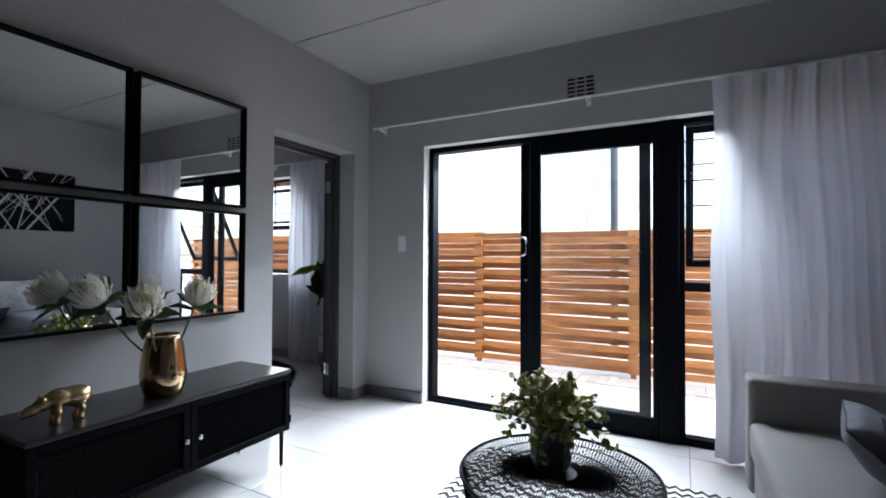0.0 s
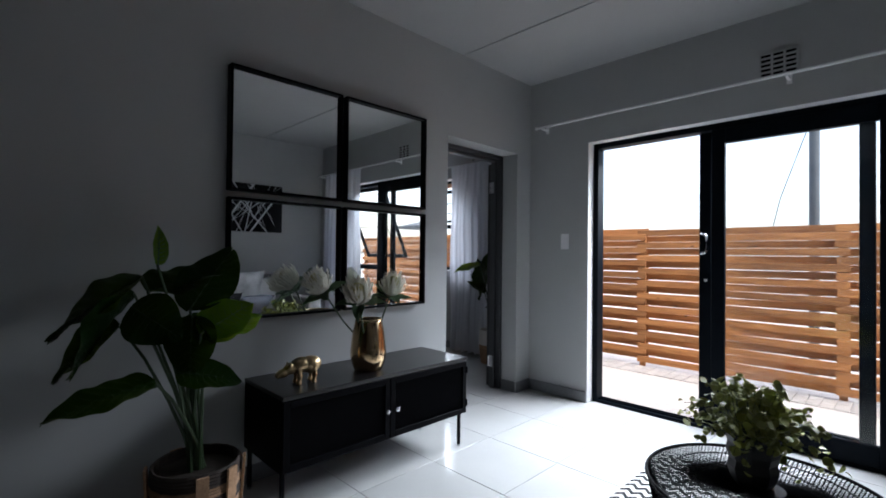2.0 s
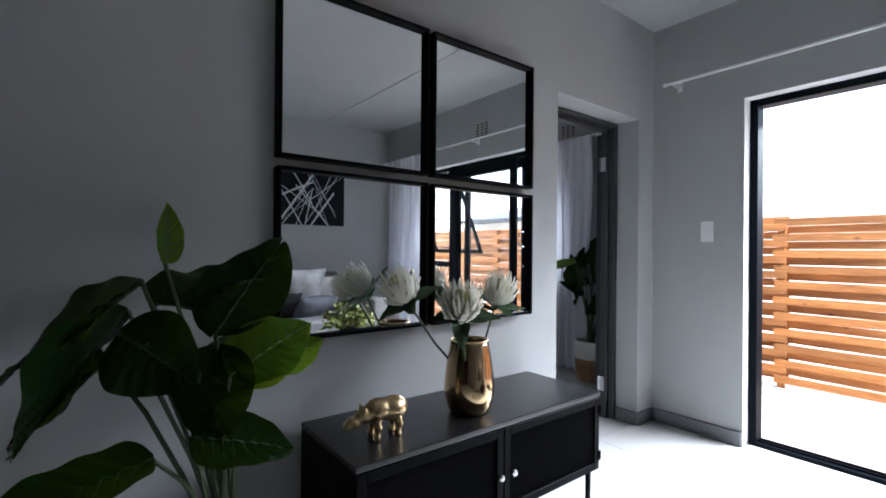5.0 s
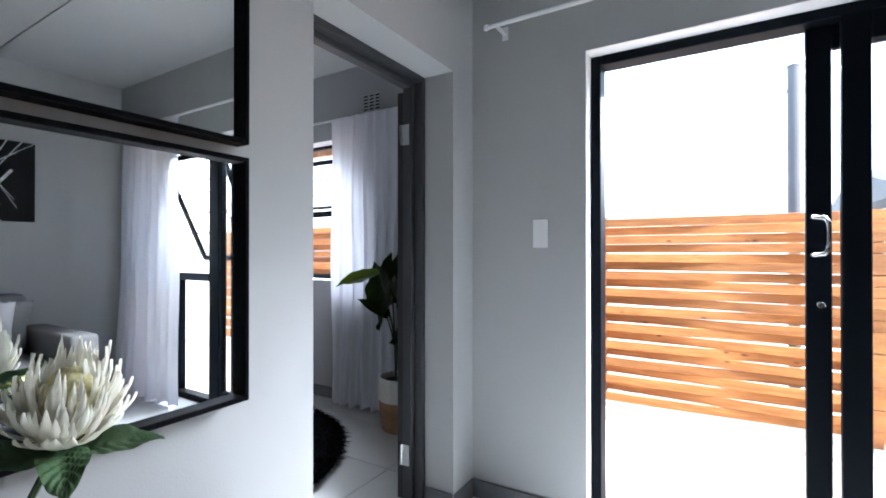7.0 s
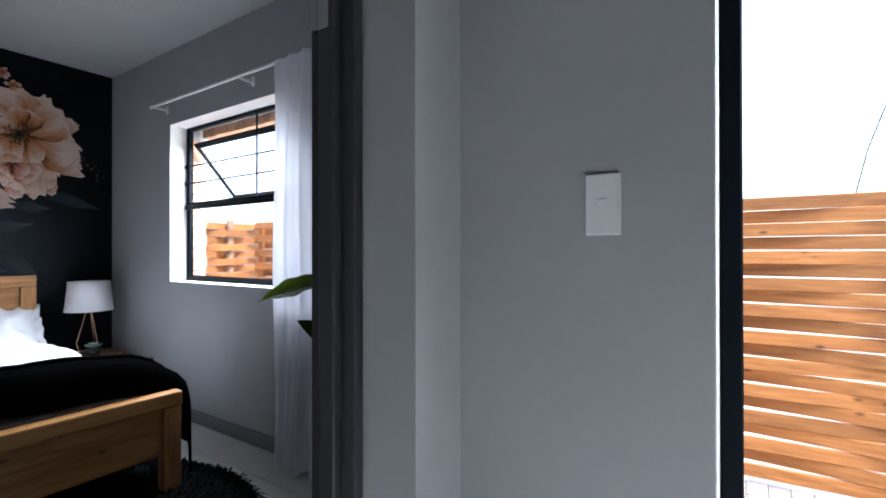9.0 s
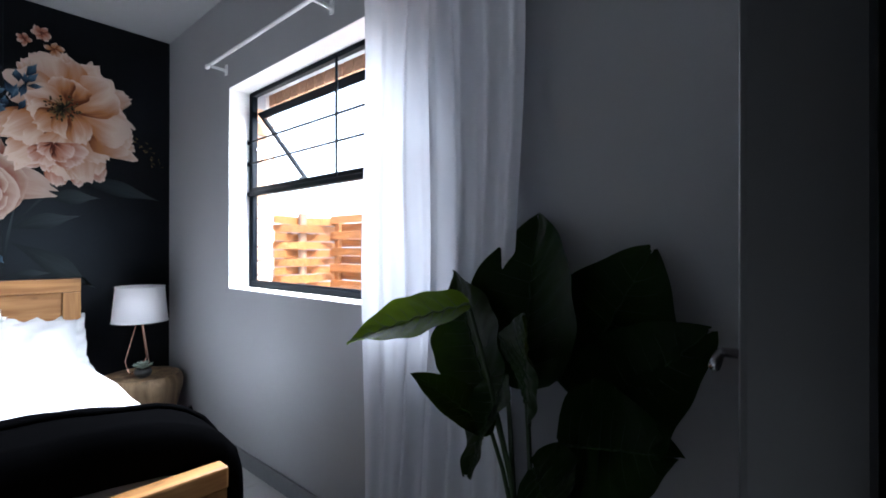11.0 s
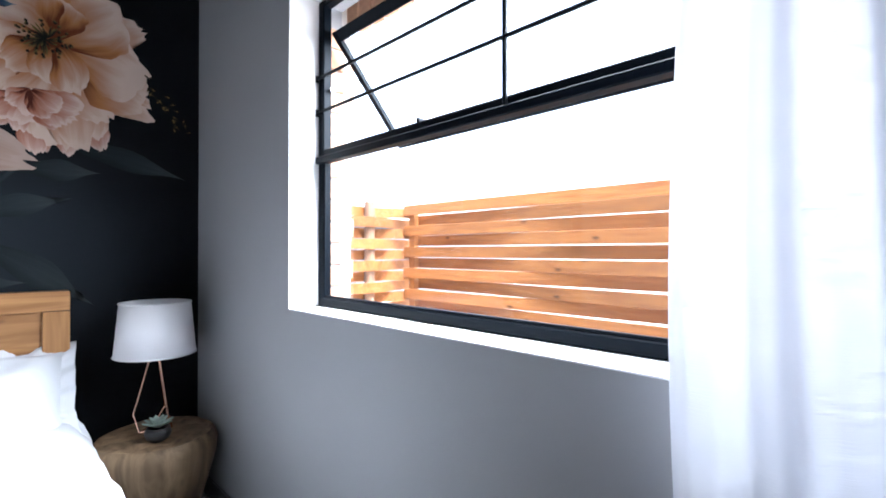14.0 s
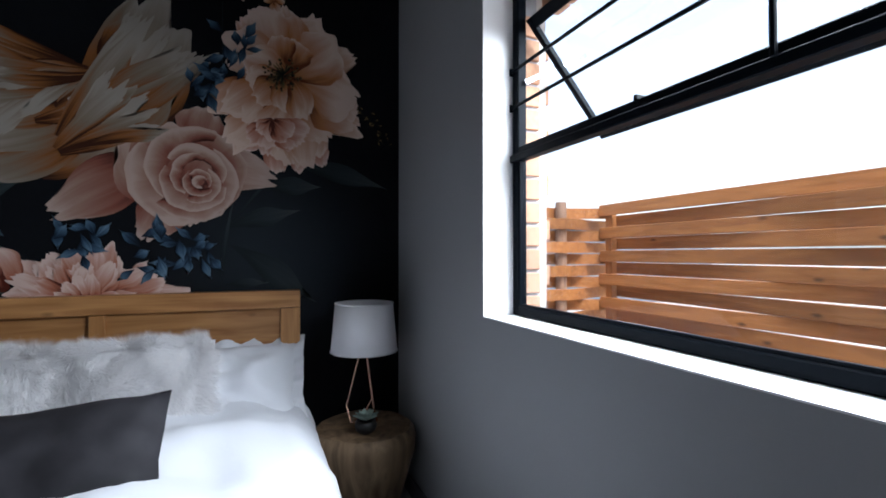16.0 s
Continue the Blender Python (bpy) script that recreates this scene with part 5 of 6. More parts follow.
mid = (SY0 + SY1) / 2
for y0, y1 in ((SY0 + 0.175, mid - 0.003), (mid + 0.003, SY1 - 0.175)):
    bm = box(bmesh.new(), SX + 0.0, y0, 0.303, 1.02, y1, 0.46, 0.045, seg=4)
    part("seat_cushion", bm, M_SOFA, sofa, "", True)
    part("back_cushion", cushion_mesh(0.42, y1 - y0, 0.2, pose(0.95, (y0 + y1) / 2, 0.66, 0, 72, 0), 0.008, y0), M_SOFA, sofa, "", True)
for x in (SX + 0.08, 1.12):
    for y in (SY0 + 0.08, SY1 - 0.08):
        part("leg", rod(bmesh.new(), [(x, y, 0.0), (x, y, 0.12)], 0.014, 10, 0.02), M_BLACK, sofa)
for i, (y, x, tilt, material, lab, s) in enumerate((
        (2.22, 0.90, 70, M_FUR, "fluffy white cushion on the sofa", 0.42), (1.95, 0.80, 70, M_CUSHION, "pale grey velvet cushion on the sofa", 0.52), (1.45, 0.80, 68, M_CUSHION, "pale grey velvet cushion on the sofa", 0.52),
        (1.16, 0.88, 70, M_FUR, "fluffy white cushion on the sofa", 0.46))):
    m = pose(x, y, 0.47 + s / 2 * math.sin(radians(tilt)), 0, tilt, 8 * (-1) ** i)
    cv, c = cushion("sofa_cushion", lab, s, s, 0.16, m, material, "sofa cushions", i)
    if material is M_FUR:
        fur_part(tufts(1800, s, s, 0.16, m, 0.03, i), c, M_FUR)
cushion("sofa_cushion", "long dark grey velvet cushion on the sofa", 0.3, 0.56, 0.14, pose(0.62, 1.6, 0.59, 0, 60, 0), M_VELVET, "sofa cushions", 7)
cushion("sofa_cushion", "blue-grey velvet cushion leaning on the sofa seat", 0.34, 0.42, 0.15, pose(0.62, 2.02, 0.56, 0, 42, -12), mat("blue_grey_velvet", (0.16, 0.17, 0.2), 0.7, patch=0.2, patch_size=8), "sofa cushions", 9)

# ---- wall pictures ----
for n, (y0, y1) in enumerate(((1.76, 2.65), (0.74, 1.63))):
    z0, z1 = 1.45, 2.07
    art = thing("wall_picture", "black canvas with crossing white brush strokes", "picture", (XR, (y0 + y1) / 2, z0), "pair of canvases")
    part("canvas", box(bmesh.new(), XR - 0.035, y0, z0, XR, y1, z1, 0.003, seg=1), M_CANVAS, art)
    rng = random.Random(20 + n)
    for k in range(20):
        c = Vector((0, rng.uniform(y0 + 0.22, y1 - 0.22), rng.uniform(z0 + 0.17, z1 - 0.17)))
        a = rng.choice((rng.uniform(50, 85), rng.uniform(20, 40), rng.uniform(110, 150)))
        room = min((y1 - y0) / 2 - abs(c.y - (y0 + y1) / 2), 9) / max(0.05, abs(math.cos(radians(a)))), ((z1 - z0) / 2 - abs(c.z - (z0 + z1) / 2)) / max(0.05, abs(math.sin(radians(a))))
        hl = min(*room, 0.4)
        w = rng.choice((0.004, 0.007, 0.012, 0.02))
        m = Matrix.Translation((XR - 0.0365 - 0.0003 * k, c.y, c.z)) @ Matrix.Rotation(radians(a), 4, 'X')
        bm = bmesh.new()
        box(bm, -0.0008, -hl, -w / 2, 0.001, hl, w / 2, m=m)
        part("brush_stroke", bm, M_STROKE, art)

# ---- bedding ----
def drape(name, x0, x1, top, crown, drop, off, material, parent, edge_noise=0.01, label="", seed=0, thick=0.0, fall=0.0):
    """Cloth laid across the bed from side to side: a soft crown, rounded shoulders and hanging sides."""
    bm = bmesh.new()
    yc, half = (BY0 + BY1) / 2, (BY1 - BY0) / 2 - 0.06 + off
    prof = []
    for i in range(49):
        s = 2 * i / 48 - 1
        a = abs(s)
        if a < 0.74:
            y, z = half * a / 0.74 * 0.9, top + crown * (1 - (a / 0.74) ** 2) ** 0.8 * 1.0
            z = top + crown * math.cos(a / 0.74 * math.pi / 2) ** 0.6
        else:
            q = (a - 0.74) / 0.26
            y = half * 0.9 + (half * 0.1 + 0.05) * math.sin(min(1, q * 1.8) * math.pi / 2)
            z = top - drop * q ** 1.4
        prof.append((math.copysign(y, s), z))
    nx = max(6, int((x1 - x0) / 0.045))
    rows = []
    for j in range(nx + 1):
        x = x0 + (x1 - x0) * j / nx
        row = []
        for i, (y, z) in enumerate(prof):
            w = noise.noise(Vector((x * 4 + seed, y * 4, z * 3))) * edge_noise * 1.6 + noise.noise(Vector((x * 11, y * 11 + seed, z * 5))) * edge_noise * 0.6
            ex = noise.noise(Vector((y * 6, j * 0.1, seed))) * edge_noise * (j in (0, nx))
            row.append(bm.verts.new((x + ex, yc + y + w * 0.6 * (abs(y) > half * 0.85), z + w * (abs(y) <= half * 0.95) + off * 0.6)))
        rows.append(row)
    if fall:
        for dx, dz in ((0.012, 0.3), (0.016, 1.0)):
            rows.append([bm.verts.new((v.co.x + dx, v.co.y, v.co.z - fall * dz)) for v in rows[nx]])
    for a, b in zip(rows, rows[1:]):
        for i in range(len(prof) - 1):
            bm.faces.new((a[i], a[i + 1], b[i + 1], b[i]))
    head = [v.co + Vector((0, 0, 0.5 * (thick or 0.012))) for v in rows[0]]
    ob = part(name, bm, material, parent, label, True)
    so = ob.modifiers.new("thickness", 'SOLIDIFY')
    so.thickness, so.offset = thick or 0.012, 1
    part("hem", rod(bmesh.new(), head, 0.5 * (thick or 0.012) + 0.003, 6), material, parent, "", True)
    return ob


duvet = thing("duvet", "white cotton duvet spread over the bed", "duvet", (-5.4, 2.66, 0.55))
drape("cover", -6.12, -4.40, 0.525, 0.088, 0.36, 0.05, M_LINEN, duvet, 0.026, "", 2, 0.03)
band = thing("bed_runner", "dark grey satin bed runner folded across the duvet", "bed runner", (-4.68, 2.66, 0.56))
drape("cloth", -4.62, -4.40, 0.555, 0.085, 0.34, 0.066, M_SATIN, band, 0.008, "", 5)
throw = thing("throw_blanket", "black fringed knitted throw over the foot of the bed", "throw", (-4.4, 2.66, 0.5))
drape("cloth", -4.49, -4.29, 0.548, 0.085, 0.42, 0.105, M_THROW, throw, 0.014, "", 9, 0.016, 0.16)
rng = random.Random(3)
verts, faces = [], []
for k in range(900):
    y = rng.uniform(BY0 + 0.05, BY1 + 0.0)
    p = Vector((-4.485 + rng.uniform(-0.012, 0.012), y, 0.625 + 0.06 * math.cos((y - 2.66) / 0.8 * 1.4) + rng.uniform(-0.006, 0.006) - 0.02))
    d = Vector((rng.uniform(-0.03, -0.006), rng.uniform(-0.012, 0.012), rng.uniform(0.0, 0.018)))
    s = Vector((0.002, 0.002, 0))
    b = len(verts)
    verts += [p - s, p + s, p + d]
    faces.append((b, b + 1, b + 2))
me = bpy.data.meshes.new("fringe")
me.from_pydata(verts, [], faces)
me.materials.append(M_THROW)
fr = new("fringe", me)
fr.parent = throw
fr.matrix_parent_inverse = Matrix.Translation(-Vector(throw.location))
tagged(fr, "short black fringe", kind="stuff")

for i, y in enumerate((3.10, 2.22)):
    cushion("pillow", "white cotton pillow with a frilled edge against the headboard", 0.54, 0.74, 0.25, pose(-6.13, y - 0.01, 0.565, 0, 47, 0), M_LINEN, "bed pillows", i, 0.05, 0.045)
for i, (x, y, tilt, s) in enumerate(((-6.0, 2.86, 62, 0.50), (-6.0, 2.36, 62, 0.50))):
    m = pose(x + 0.02, y + 0.025, 0.63, 0, tilt - 8, 4 * (-1) ** i)
    cv, c = cushion("pillow", "fluffy white fur pillow leaning on the cotton pillows", s, s, 0.18, m, M_FUR, "fur pillows", 4 + i, 0.0, 0.02)
    fur_part(tufts(52000, s, s, 0.18, m, 0.062, 30 + i), c, M_FUR)
cv, c = cushion("cushion", "dark grey velvet cushion with piped edge on the bed", 0.42, 0.62, 0.19, Matrix.Translation((-5.40, 2.745, 0.625)) @ Matrix.Rotation(radians(4), 4, 'X') @ Matrix.Rotation(radians(42), 4, 'Y'), M_VELVET, "", 12, 0.0, 0.012)
vm = Matrix.Translation((-5.40, 2.745, 0.625)) @ Matrix.Rotation(radians(4), 4, 'X') @ Matrix.Rotation(radians(42), 4, 'Y')
ring = [(-1, -1), (-0.5, -0.94), (0, -0.93), (0.5, -0.94), (1, -1), (0.94, -0.5), (0.93, 0), (0.94, 0.5), (1, 1), (0.5, 0.94), (0, 0.93), (-0.5, 0.94), (-1, 1), (-0.94, 0.5), (-0.93, 0), (-0.94, -0.5), (-1, -1)]
part("piping", rod(bmesh.new(), [vm @ Vector((u * 0.208, v * 0.308, 0)) for u, v in ring], 0.004, 6), M_VELVET, c, "", True)

# ---- stump table, lamp, succulent ----
NX, NY = -6.09, 3.755
stump = thing("side_table", "rounded solid wood stump bedside table", "side table", (NX, NY, 0))
part("trunk", lathe(bmesh.new(), [(0.12, 0.0), (0.15, 0.02), (0.185, 0.11), (0.215, 0.217), (0.235, 0.305), (0.238, 0.35), (0.228, 0.382), (0.212, 0.40)], (NX, NY, 0), 56, True, False, 0.07), M_STUMP, stump, "rounded side of the stump", True)
part("top", lathe(bmesh.new(), [(0.212, 0.40), (0.15, 0.404), (0.02, 0.405)], (NX, NY, 0), 56, False, True, 0.07), M_STUMP, stump, "flat sawn top", True)
LX, LY, LZ = -6.14, 3.762, 0.405
lamp = thing("table_lamp", "table lamp with a white shade on a copper wire tripod", "table lamp", (LX, LY, LZ))
sh = part("shade", lathe(bmesh.new(), [(0.157, 0.332), (0.137, 0.557)], (LX, LY, LZ), 48, False, False), M_SHADE, lamp, "tapered white fabric shade", True)
so = sh.modifiers.new("thickness", 'SOLIDIFY')
so.thickness = 0.003
for r, z in ((0.158, 0.332), (0.138, 0.557)):
    part("shade_ring", rod(bmesh.new(), [(LX + r * math.cos(2 * math.pi * k / 48), LY + r * math.sin(2 * math.pi * k / 48), LZ + z) for k in range(49)], 0.003, 6, caps=False), M_PLASTIC, lamp)
feet = []
for k in range(3):
    a = radians(20 + 120 * k)
    kx, ky = LX + 0.082 * math.cos(a), LY + 0.082 * math.sin(a)
    feet.append((LX + 0.07 * math.cos(a + 0.5), LY + 0.07 * math.sin(a + 0.5), LZ + 0.004))
    part("leg", rod(bmesh.new(), [(LX + 0.012 * math.cos(a), LY + 0.012 * math.sin(a), LZ + 0.352), (kx, ky, LZ + 0.075), feet[-1]], 0.0035, 8), M_COPPER, lamp)
part("base_wire", rod(bmesh.new(), feet + [feet[0]], 0.0035, 8), M_COPPER, lamp)
part("socket", rod(bmesh.new(), [(LX, LY, LZ + 0.342), (LX, LY, LZ + 0.412)], 0.018, 12), M_COPPER, lamp)
bulb = lathe(bmesh.new(), [(0.012, 0.0), (0.02, 0.02), (0.03, 0.05), (0.026, 0.075), (0.008, 0.088)], (LX, LY, LZ + 0.412), 16, True, True)
part("bulb", bulb, M_PLASTIC, lamp, "unlit white bulb", True)
UX, UY = -5.985, 3.735
sp = thing("succulent", "small rosette succulent in a black bowl on the stump", "plant", (UX, UY, 0.405))
part("bowl", lathe(bmesh.new(), [(0.025, 0.0), (0.042, 0.012), (0.05, 0.032), (0.043, 0.055), (0.036, 0.055), (0.03, 0.045)], (UX, UY, 0.405), 20), M_POT, sp, "black ceramic bowl", True)
for ring, (count, ln, el) in enumerate(((8, 0.06, 0.3), (7, 0.05, 0.75), (4, 0.035, 1.2))):
    for k in range(count):
        a = 2 * math.pi * k / count + ring * 0.5
        d = Vector((math.cos(a) * math.cos(el), math.sin(a) * math.cos(el), math.sin(el)))
        b = Vector((UX, UY, 0.405 + 0.055))
        bm, _ = leaf_mesh(b, b + d * ln, 0.03, (0, 0, 1) if el < 1 else (math.cos(a), math.sin(a), 0.2), -0.15, 0.5, 0.0, k)
        part("leaf", bm, M_SUCC, sp, "", True)

# ---- round shag rug ----
GX, GY, GR = -4.08, 2.74, 0.93
shag = thing("rug", "round black shaggy rug at the foot of the bed", "rug", (GX, GY, 0))
part("backing", lathe(bmesh.new(), [(GR, 0.0005), (GR, 0.012), (GR - 0.03, 0.02), (0.02, 0.02)], (GX, GY, 0), 72, True, True, 0.02), M_SHAG, shag)
rng = random.Random(8)
verts, faces = [], []
for k in range(9000):
    a = rng.uniform(0, 6.2832)
    r = GR * math.sqrt(rng.uniform(0, 1)) if k % 3 else GR * rng.uniform(0.95, 1.0)
    p = Vector((GX + r * math.cos(a), GY + r * math.sin(a), 0.016))
    d = Vector((math.cos(a + rng.uniform(-1.2, 1.2)), math.sin(a + rng.uniform(-1.2, 1.2)), 0)) * rng.uniform(0.02, 0.06)
    h = Vector((0, 0, rng.uniform(0.008, 0.03)))
    s = Vector((-d.y, d.x, 0)).normalized() * 0.005
    b = len(verts)
    verts += [p - s, p + s, p + d * 0.6 + h + s, p + d * 0.6 + h - s, p + d + h * 0.2]
    faces += [(b, b + 1, b + 2, b + 3), (b + 3, b + 2, b + 4)]
me = bpy.data.meshes.new("pile")
me.from_pydata(verts, [], faces)
me.materials.append(M_SHAG)
pl = new("pile", me)
pl.parent = shag
pl.matrix_parent_inverse = Matrix.Translation(-Vector(shag.location))
tagged(pl, "black rag pile", kind="stuff")

# ---- bedroom plant ----
QX, QY = -3.25, 3.79
basket((QX, QY, 0), 0.12, 0.14, 0.36, "white-topped straw basket holding a large-leaved plant", [(0, 0.55, M_BASKET, "straw weave"), (0.55, 1.01, M_BASKET_WHITE, "white weave")])
bp = thing("potted_plant", "large glossy-leaved plant in a woven basket by the curtain", "plant", (QX, QY, 0.32))
leafy(bp, [
    ((-3.36, 3.69, 1.07), (-3.555, 3.485, 1.012), 0.20, (0.15, -0.36, 0.9)),
    ((-3.28, 3.82, 0.86), (-3.33, 3.90, 1.29), 0.44, (-0.25, -1, 0.1)),
    ((-3.38, 3.80, 0.82), (-3.53, 3.82, 1.13), 0.3, (-0.3, -1, 0.2)),
    ((-3.17, 3.84, 0.86), (-3.03, 3.92, 1.2), 0.42, (-0.3, -1, 0.1)),
    ((-3.1, 3.80, 0.8), (-2.9, 3.80, 1.05), 0.3, (-0.5, -1, 0.2)),
    ((-3.15, 3.74, 0.78), (-2.92, 3.70, 0.84), 0.28, (-0.5, -0.8, 0.4)),
    ((-3.22, 3.72, 0.86), (-3.18, 3.62, 1.06), 0.24, (-0.6, -0.9, 0.2)),
    ((-3.33, 3.74, 0.76), (-3.50, 3.66, 0.9), 0.13, (0.2, -0.4, 1)),
    ((-3.2, 3.72, 0.72), (-3.06, 3.58, 0.66), 0.24, (-0.5, -0.7, 0.5)),
    ((-3.3, 3.76, 0.9), (-3.34, 3.64, 0.7), 0.2, (-0.6, -0.9, 0.2)),
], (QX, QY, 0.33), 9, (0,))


# ---- floral mural ----
def print_mat(name, heart, shade, body, tip, fold=0.9, spread=0.5):
    """Printed petal: dark heart, warm folds, pale lip, with soft creases along the petal and fine streaks."""
    m = bpy.data.materials.new(name)
    m.use_nodes = True
    nt = m.node_tree
    b = nt.nodes["Principled BSDF"]
    b.inputs["Roughness"].default_value = 0.6
    b.inputs["Specular IOR Level"].default_value = 0.15
    uv = nt.nodes.new("ShaderNodeUVMap")
    sep = nt.nodes.new("ShaderNodeSeparateXYZ")
    nt.links.new(uv.outputs[0], sep.inputs[0])
    geo = nt.nodes.new("ShaderNodeNewGeometry")
    sc = nt.nodes.new("ShaderNodeMath")
    sc.operation = 'MULTIPLY'
    sc.inputs[1].default_value = 31.0
    nt.links.new(geo.outputs["Random Per Island"], sc.inputs[0])

    def creases(scale, amount, detail, last):
        mp = nt.nodes.new("ShaderNodeMapping")
        mp.inputs["Scale"].default_value = scale
        nt.links.new(uv.outputs[0], mp.inputs[0])
        add = nt.nodes.new("ShaderNodeVectorMath")
        nt.links.new(mp.outputs[0], add.inputs[0])
        nt.links.new(sc.outputs[0], add.inputs[1])
        n = nt.nodes.new("ShaderNodeTexNoise")
        n.inputs["Scale"].default_value = 1.0
        n.inputs["Detail"].default_value = detail
        n.inputs["Distortion"].default_value = 0.8
        nt.links.new(add.outputs[0], n.inputs["Vector"])
        off = nt.nodes.new("ShaderNodeMath")
        off.operation = 'SUBTRACT'
        off.inputs[1].default_value = 0.5
        nt.links.new(n.outputs["Fac"], off.inputs[0])
        ma = nt.nodes.new("ShaderNodeMath")
        ma.operation = 'MULTIPLY_ADD'
        ma.inputs[1].default_value = amount
        nt.links.new(off.outputs[0], ma.inputs[0])
        nt.links.new(last, ma.inputs[2])
        return ma.outputs[0]

    def lift(value, f0, f1, t0, t1, last):
        mr = nt.nodes.new("ShaderNodeMapRange")
        mr.inputs["From Min"].default_value, mr.inputs["From Max"].default_value = f0, f1
        mr.inputs["To Min"].default_value, mr.inputs["To Max"].default_value = t0, t1
        nt.links.new(value, mr.inputs["Value"])
        ad = nt.nodes.new("ShaderNodeMath")
        nt.links.new(mr.outputs[0], ad.inputs[0])
        nt.links.new(last, ad.inputs[1])
        return ad.outputs[0]
    fac = creases((0.7, 2.6, 1), fold, 2, sep.outputs[0])
    fac = creases((1.6, 13, 1), 0.28, 4, fac)
    fac = lift(sep.outputs[1], 0.0, 0.3, -0.3, 0.0, fac)
    fac = lift(sep.outputs[0], 0.86, 1.0, 0.0, 0.2, fac)
    fac = lift(geo.outputs["Random Per Island"], 0.0, 1.0, -spread / 2, spread / 2, fac)
    cr = nt.nodes.new("ShaderNodeValToRGB")
    e = cr.color_ramp.elements
    e[0].position, e[0].color = 0.02, (*heart, 1)
    e[1].position, e[1].color = 1.0, (*tip, 1)
    for at, c in ((0.3, shade), (0.58, body)):
        x = e.new(at)
        x.color = (*c, 1)
    nt.links.new(fac, cr.inputs[0])
    nt.links.new(cr.outputs[0], b.inputs["Base Color"])
    return m


P_CREAM = print_mat("print_cream", (0.035, 0.01, 0.004), (0.2, 0.075, 0.02), (0.19, 0.145, 0.105), (0.31, 0.275, 0.235), 0.9, 0.7)
P_PEACH = print_mat("print_peach", (0.12, 0.03, 0.01), (0.4, 0.16, 0.06), (0.46, 0.26, 0.17), (0.62, 0.47, 0.39))
P_PINK = print_mat("print_pink", (0.07, 0.014, 0.008), (0.34, 0.12, 0.07), (0.44, 0.23, 0.17), (0.62, 0.46, 0.4))
P_ROSE = print_mat("print_rose", (0.035, 0.006, 0.004), (0.19, 0.06, 0.04), (0.26, 0.14, 0.105), (0.42, 0.31, 0.26), 0.9, 0.75)
P_BLUE = print_mat("print_blue", (0.004, 0.008, 0.015), (0.015, 0.03, 0.055), (0.04, 0.08, 0.125), (0.12, 0.19, 0.26))
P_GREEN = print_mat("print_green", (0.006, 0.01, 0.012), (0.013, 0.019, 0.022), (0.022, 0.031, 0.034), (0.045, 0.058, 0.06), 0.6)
P_DARK = print_mat("print_dark", (0.006, 0.005, 0.004), (0.012, 0.01, 0.007), (0.03, 0.022, 0.012), (0.16, 0.11, 0.04))
mural = bpy.data.objects["wall_mural"]
layer = [0]


def petal(bm, y, z, ang, r0, r1, width, ruffle=0.05, bend=0.0, blunt=0.6, seed=0, tipw=0.6):
    """One printed petal from radius r0 to r1 along an angle, on the mural's face."""
    layer[0] += 1
    x = XB + 0.0015 + 0.00003 * layer[0]
    uvl = bm.loops.layers.uv.verify()
    n, k = 10, 6
    grid = []
    for i in range(n + 1):
        s = i / n
        a = ang + bend * s
        hw = width / 2 * min((0.25 + 0.75 * (s / 0.55) ** 0.8) if s < 0.55 else 1.0, 1.0) * ((1 - ((s - 0.55) / 0.45) ** 2.6 * (1 - tipw)) if s > 0.55 else 1.0) * (1 if blunt < 0.75 else math.sin(math.pi * (0.04 + 0.95 * s)) ** 0.8)
        row = []
        for j in range(-k, k + 1):
            v = j / k
            r = r0 + (r1 - r0) * s * (1 - 0.16 * v * v * s) + ruffle * (r1 - r0) * s * s * (noise.noise(Vector((v * 2.6 + seed * 3.1, seed, 0.5))) + 0.6 * noise.noise(Vector((v * 6.5 + seed, seed * 2, 3.5))))
            w = hw * (1 + ruffle * 1.5 * noise.noise(Vector((s * 4, seed + v, 2.0))))
            row.append((bm.verts.new((x, y + math.cos(a) * r - math.sin(a) * v * w, z + math.sin(a) * r + math.cos(a) * v * w)), (s, v * 0.5 + 0.5)))
        grid.append(row)
    for a, b in zip(grid, grid[1:]):
        for j in range(2 * k):
            q = (a[j], b[j], b[j + 1], a[j + 1])
            f = bm.faces.new([p[0] for p in q])
            for lp, p in zip(f.loops, q):
                lp[uvl].uv = p[1]


def bloom(material, y, z, rings, seed, squash=(1, 1)):
    rng = random.Random(seed)
    bm = bmesh.new()
    for count, r0, r1, w, spread in rings:
        a0 = rng.uniform(0, 6.28)
        order = list(range(count))
        rng.shuffle(order)
        for k in order:
            ang = a0 + spread * k / count + rng.uniform(-0.12, 0.12)
            petal(bm, y, z, ang, r0, r1 * rng.uniform(0.88, 1.08), w * rng.uniform(0.85, 1.15), 0.11, rng.uniform(-0.45, 0.45), 0.5, rng.uniform(0, 50))
    part("flower", bm, material, mural)


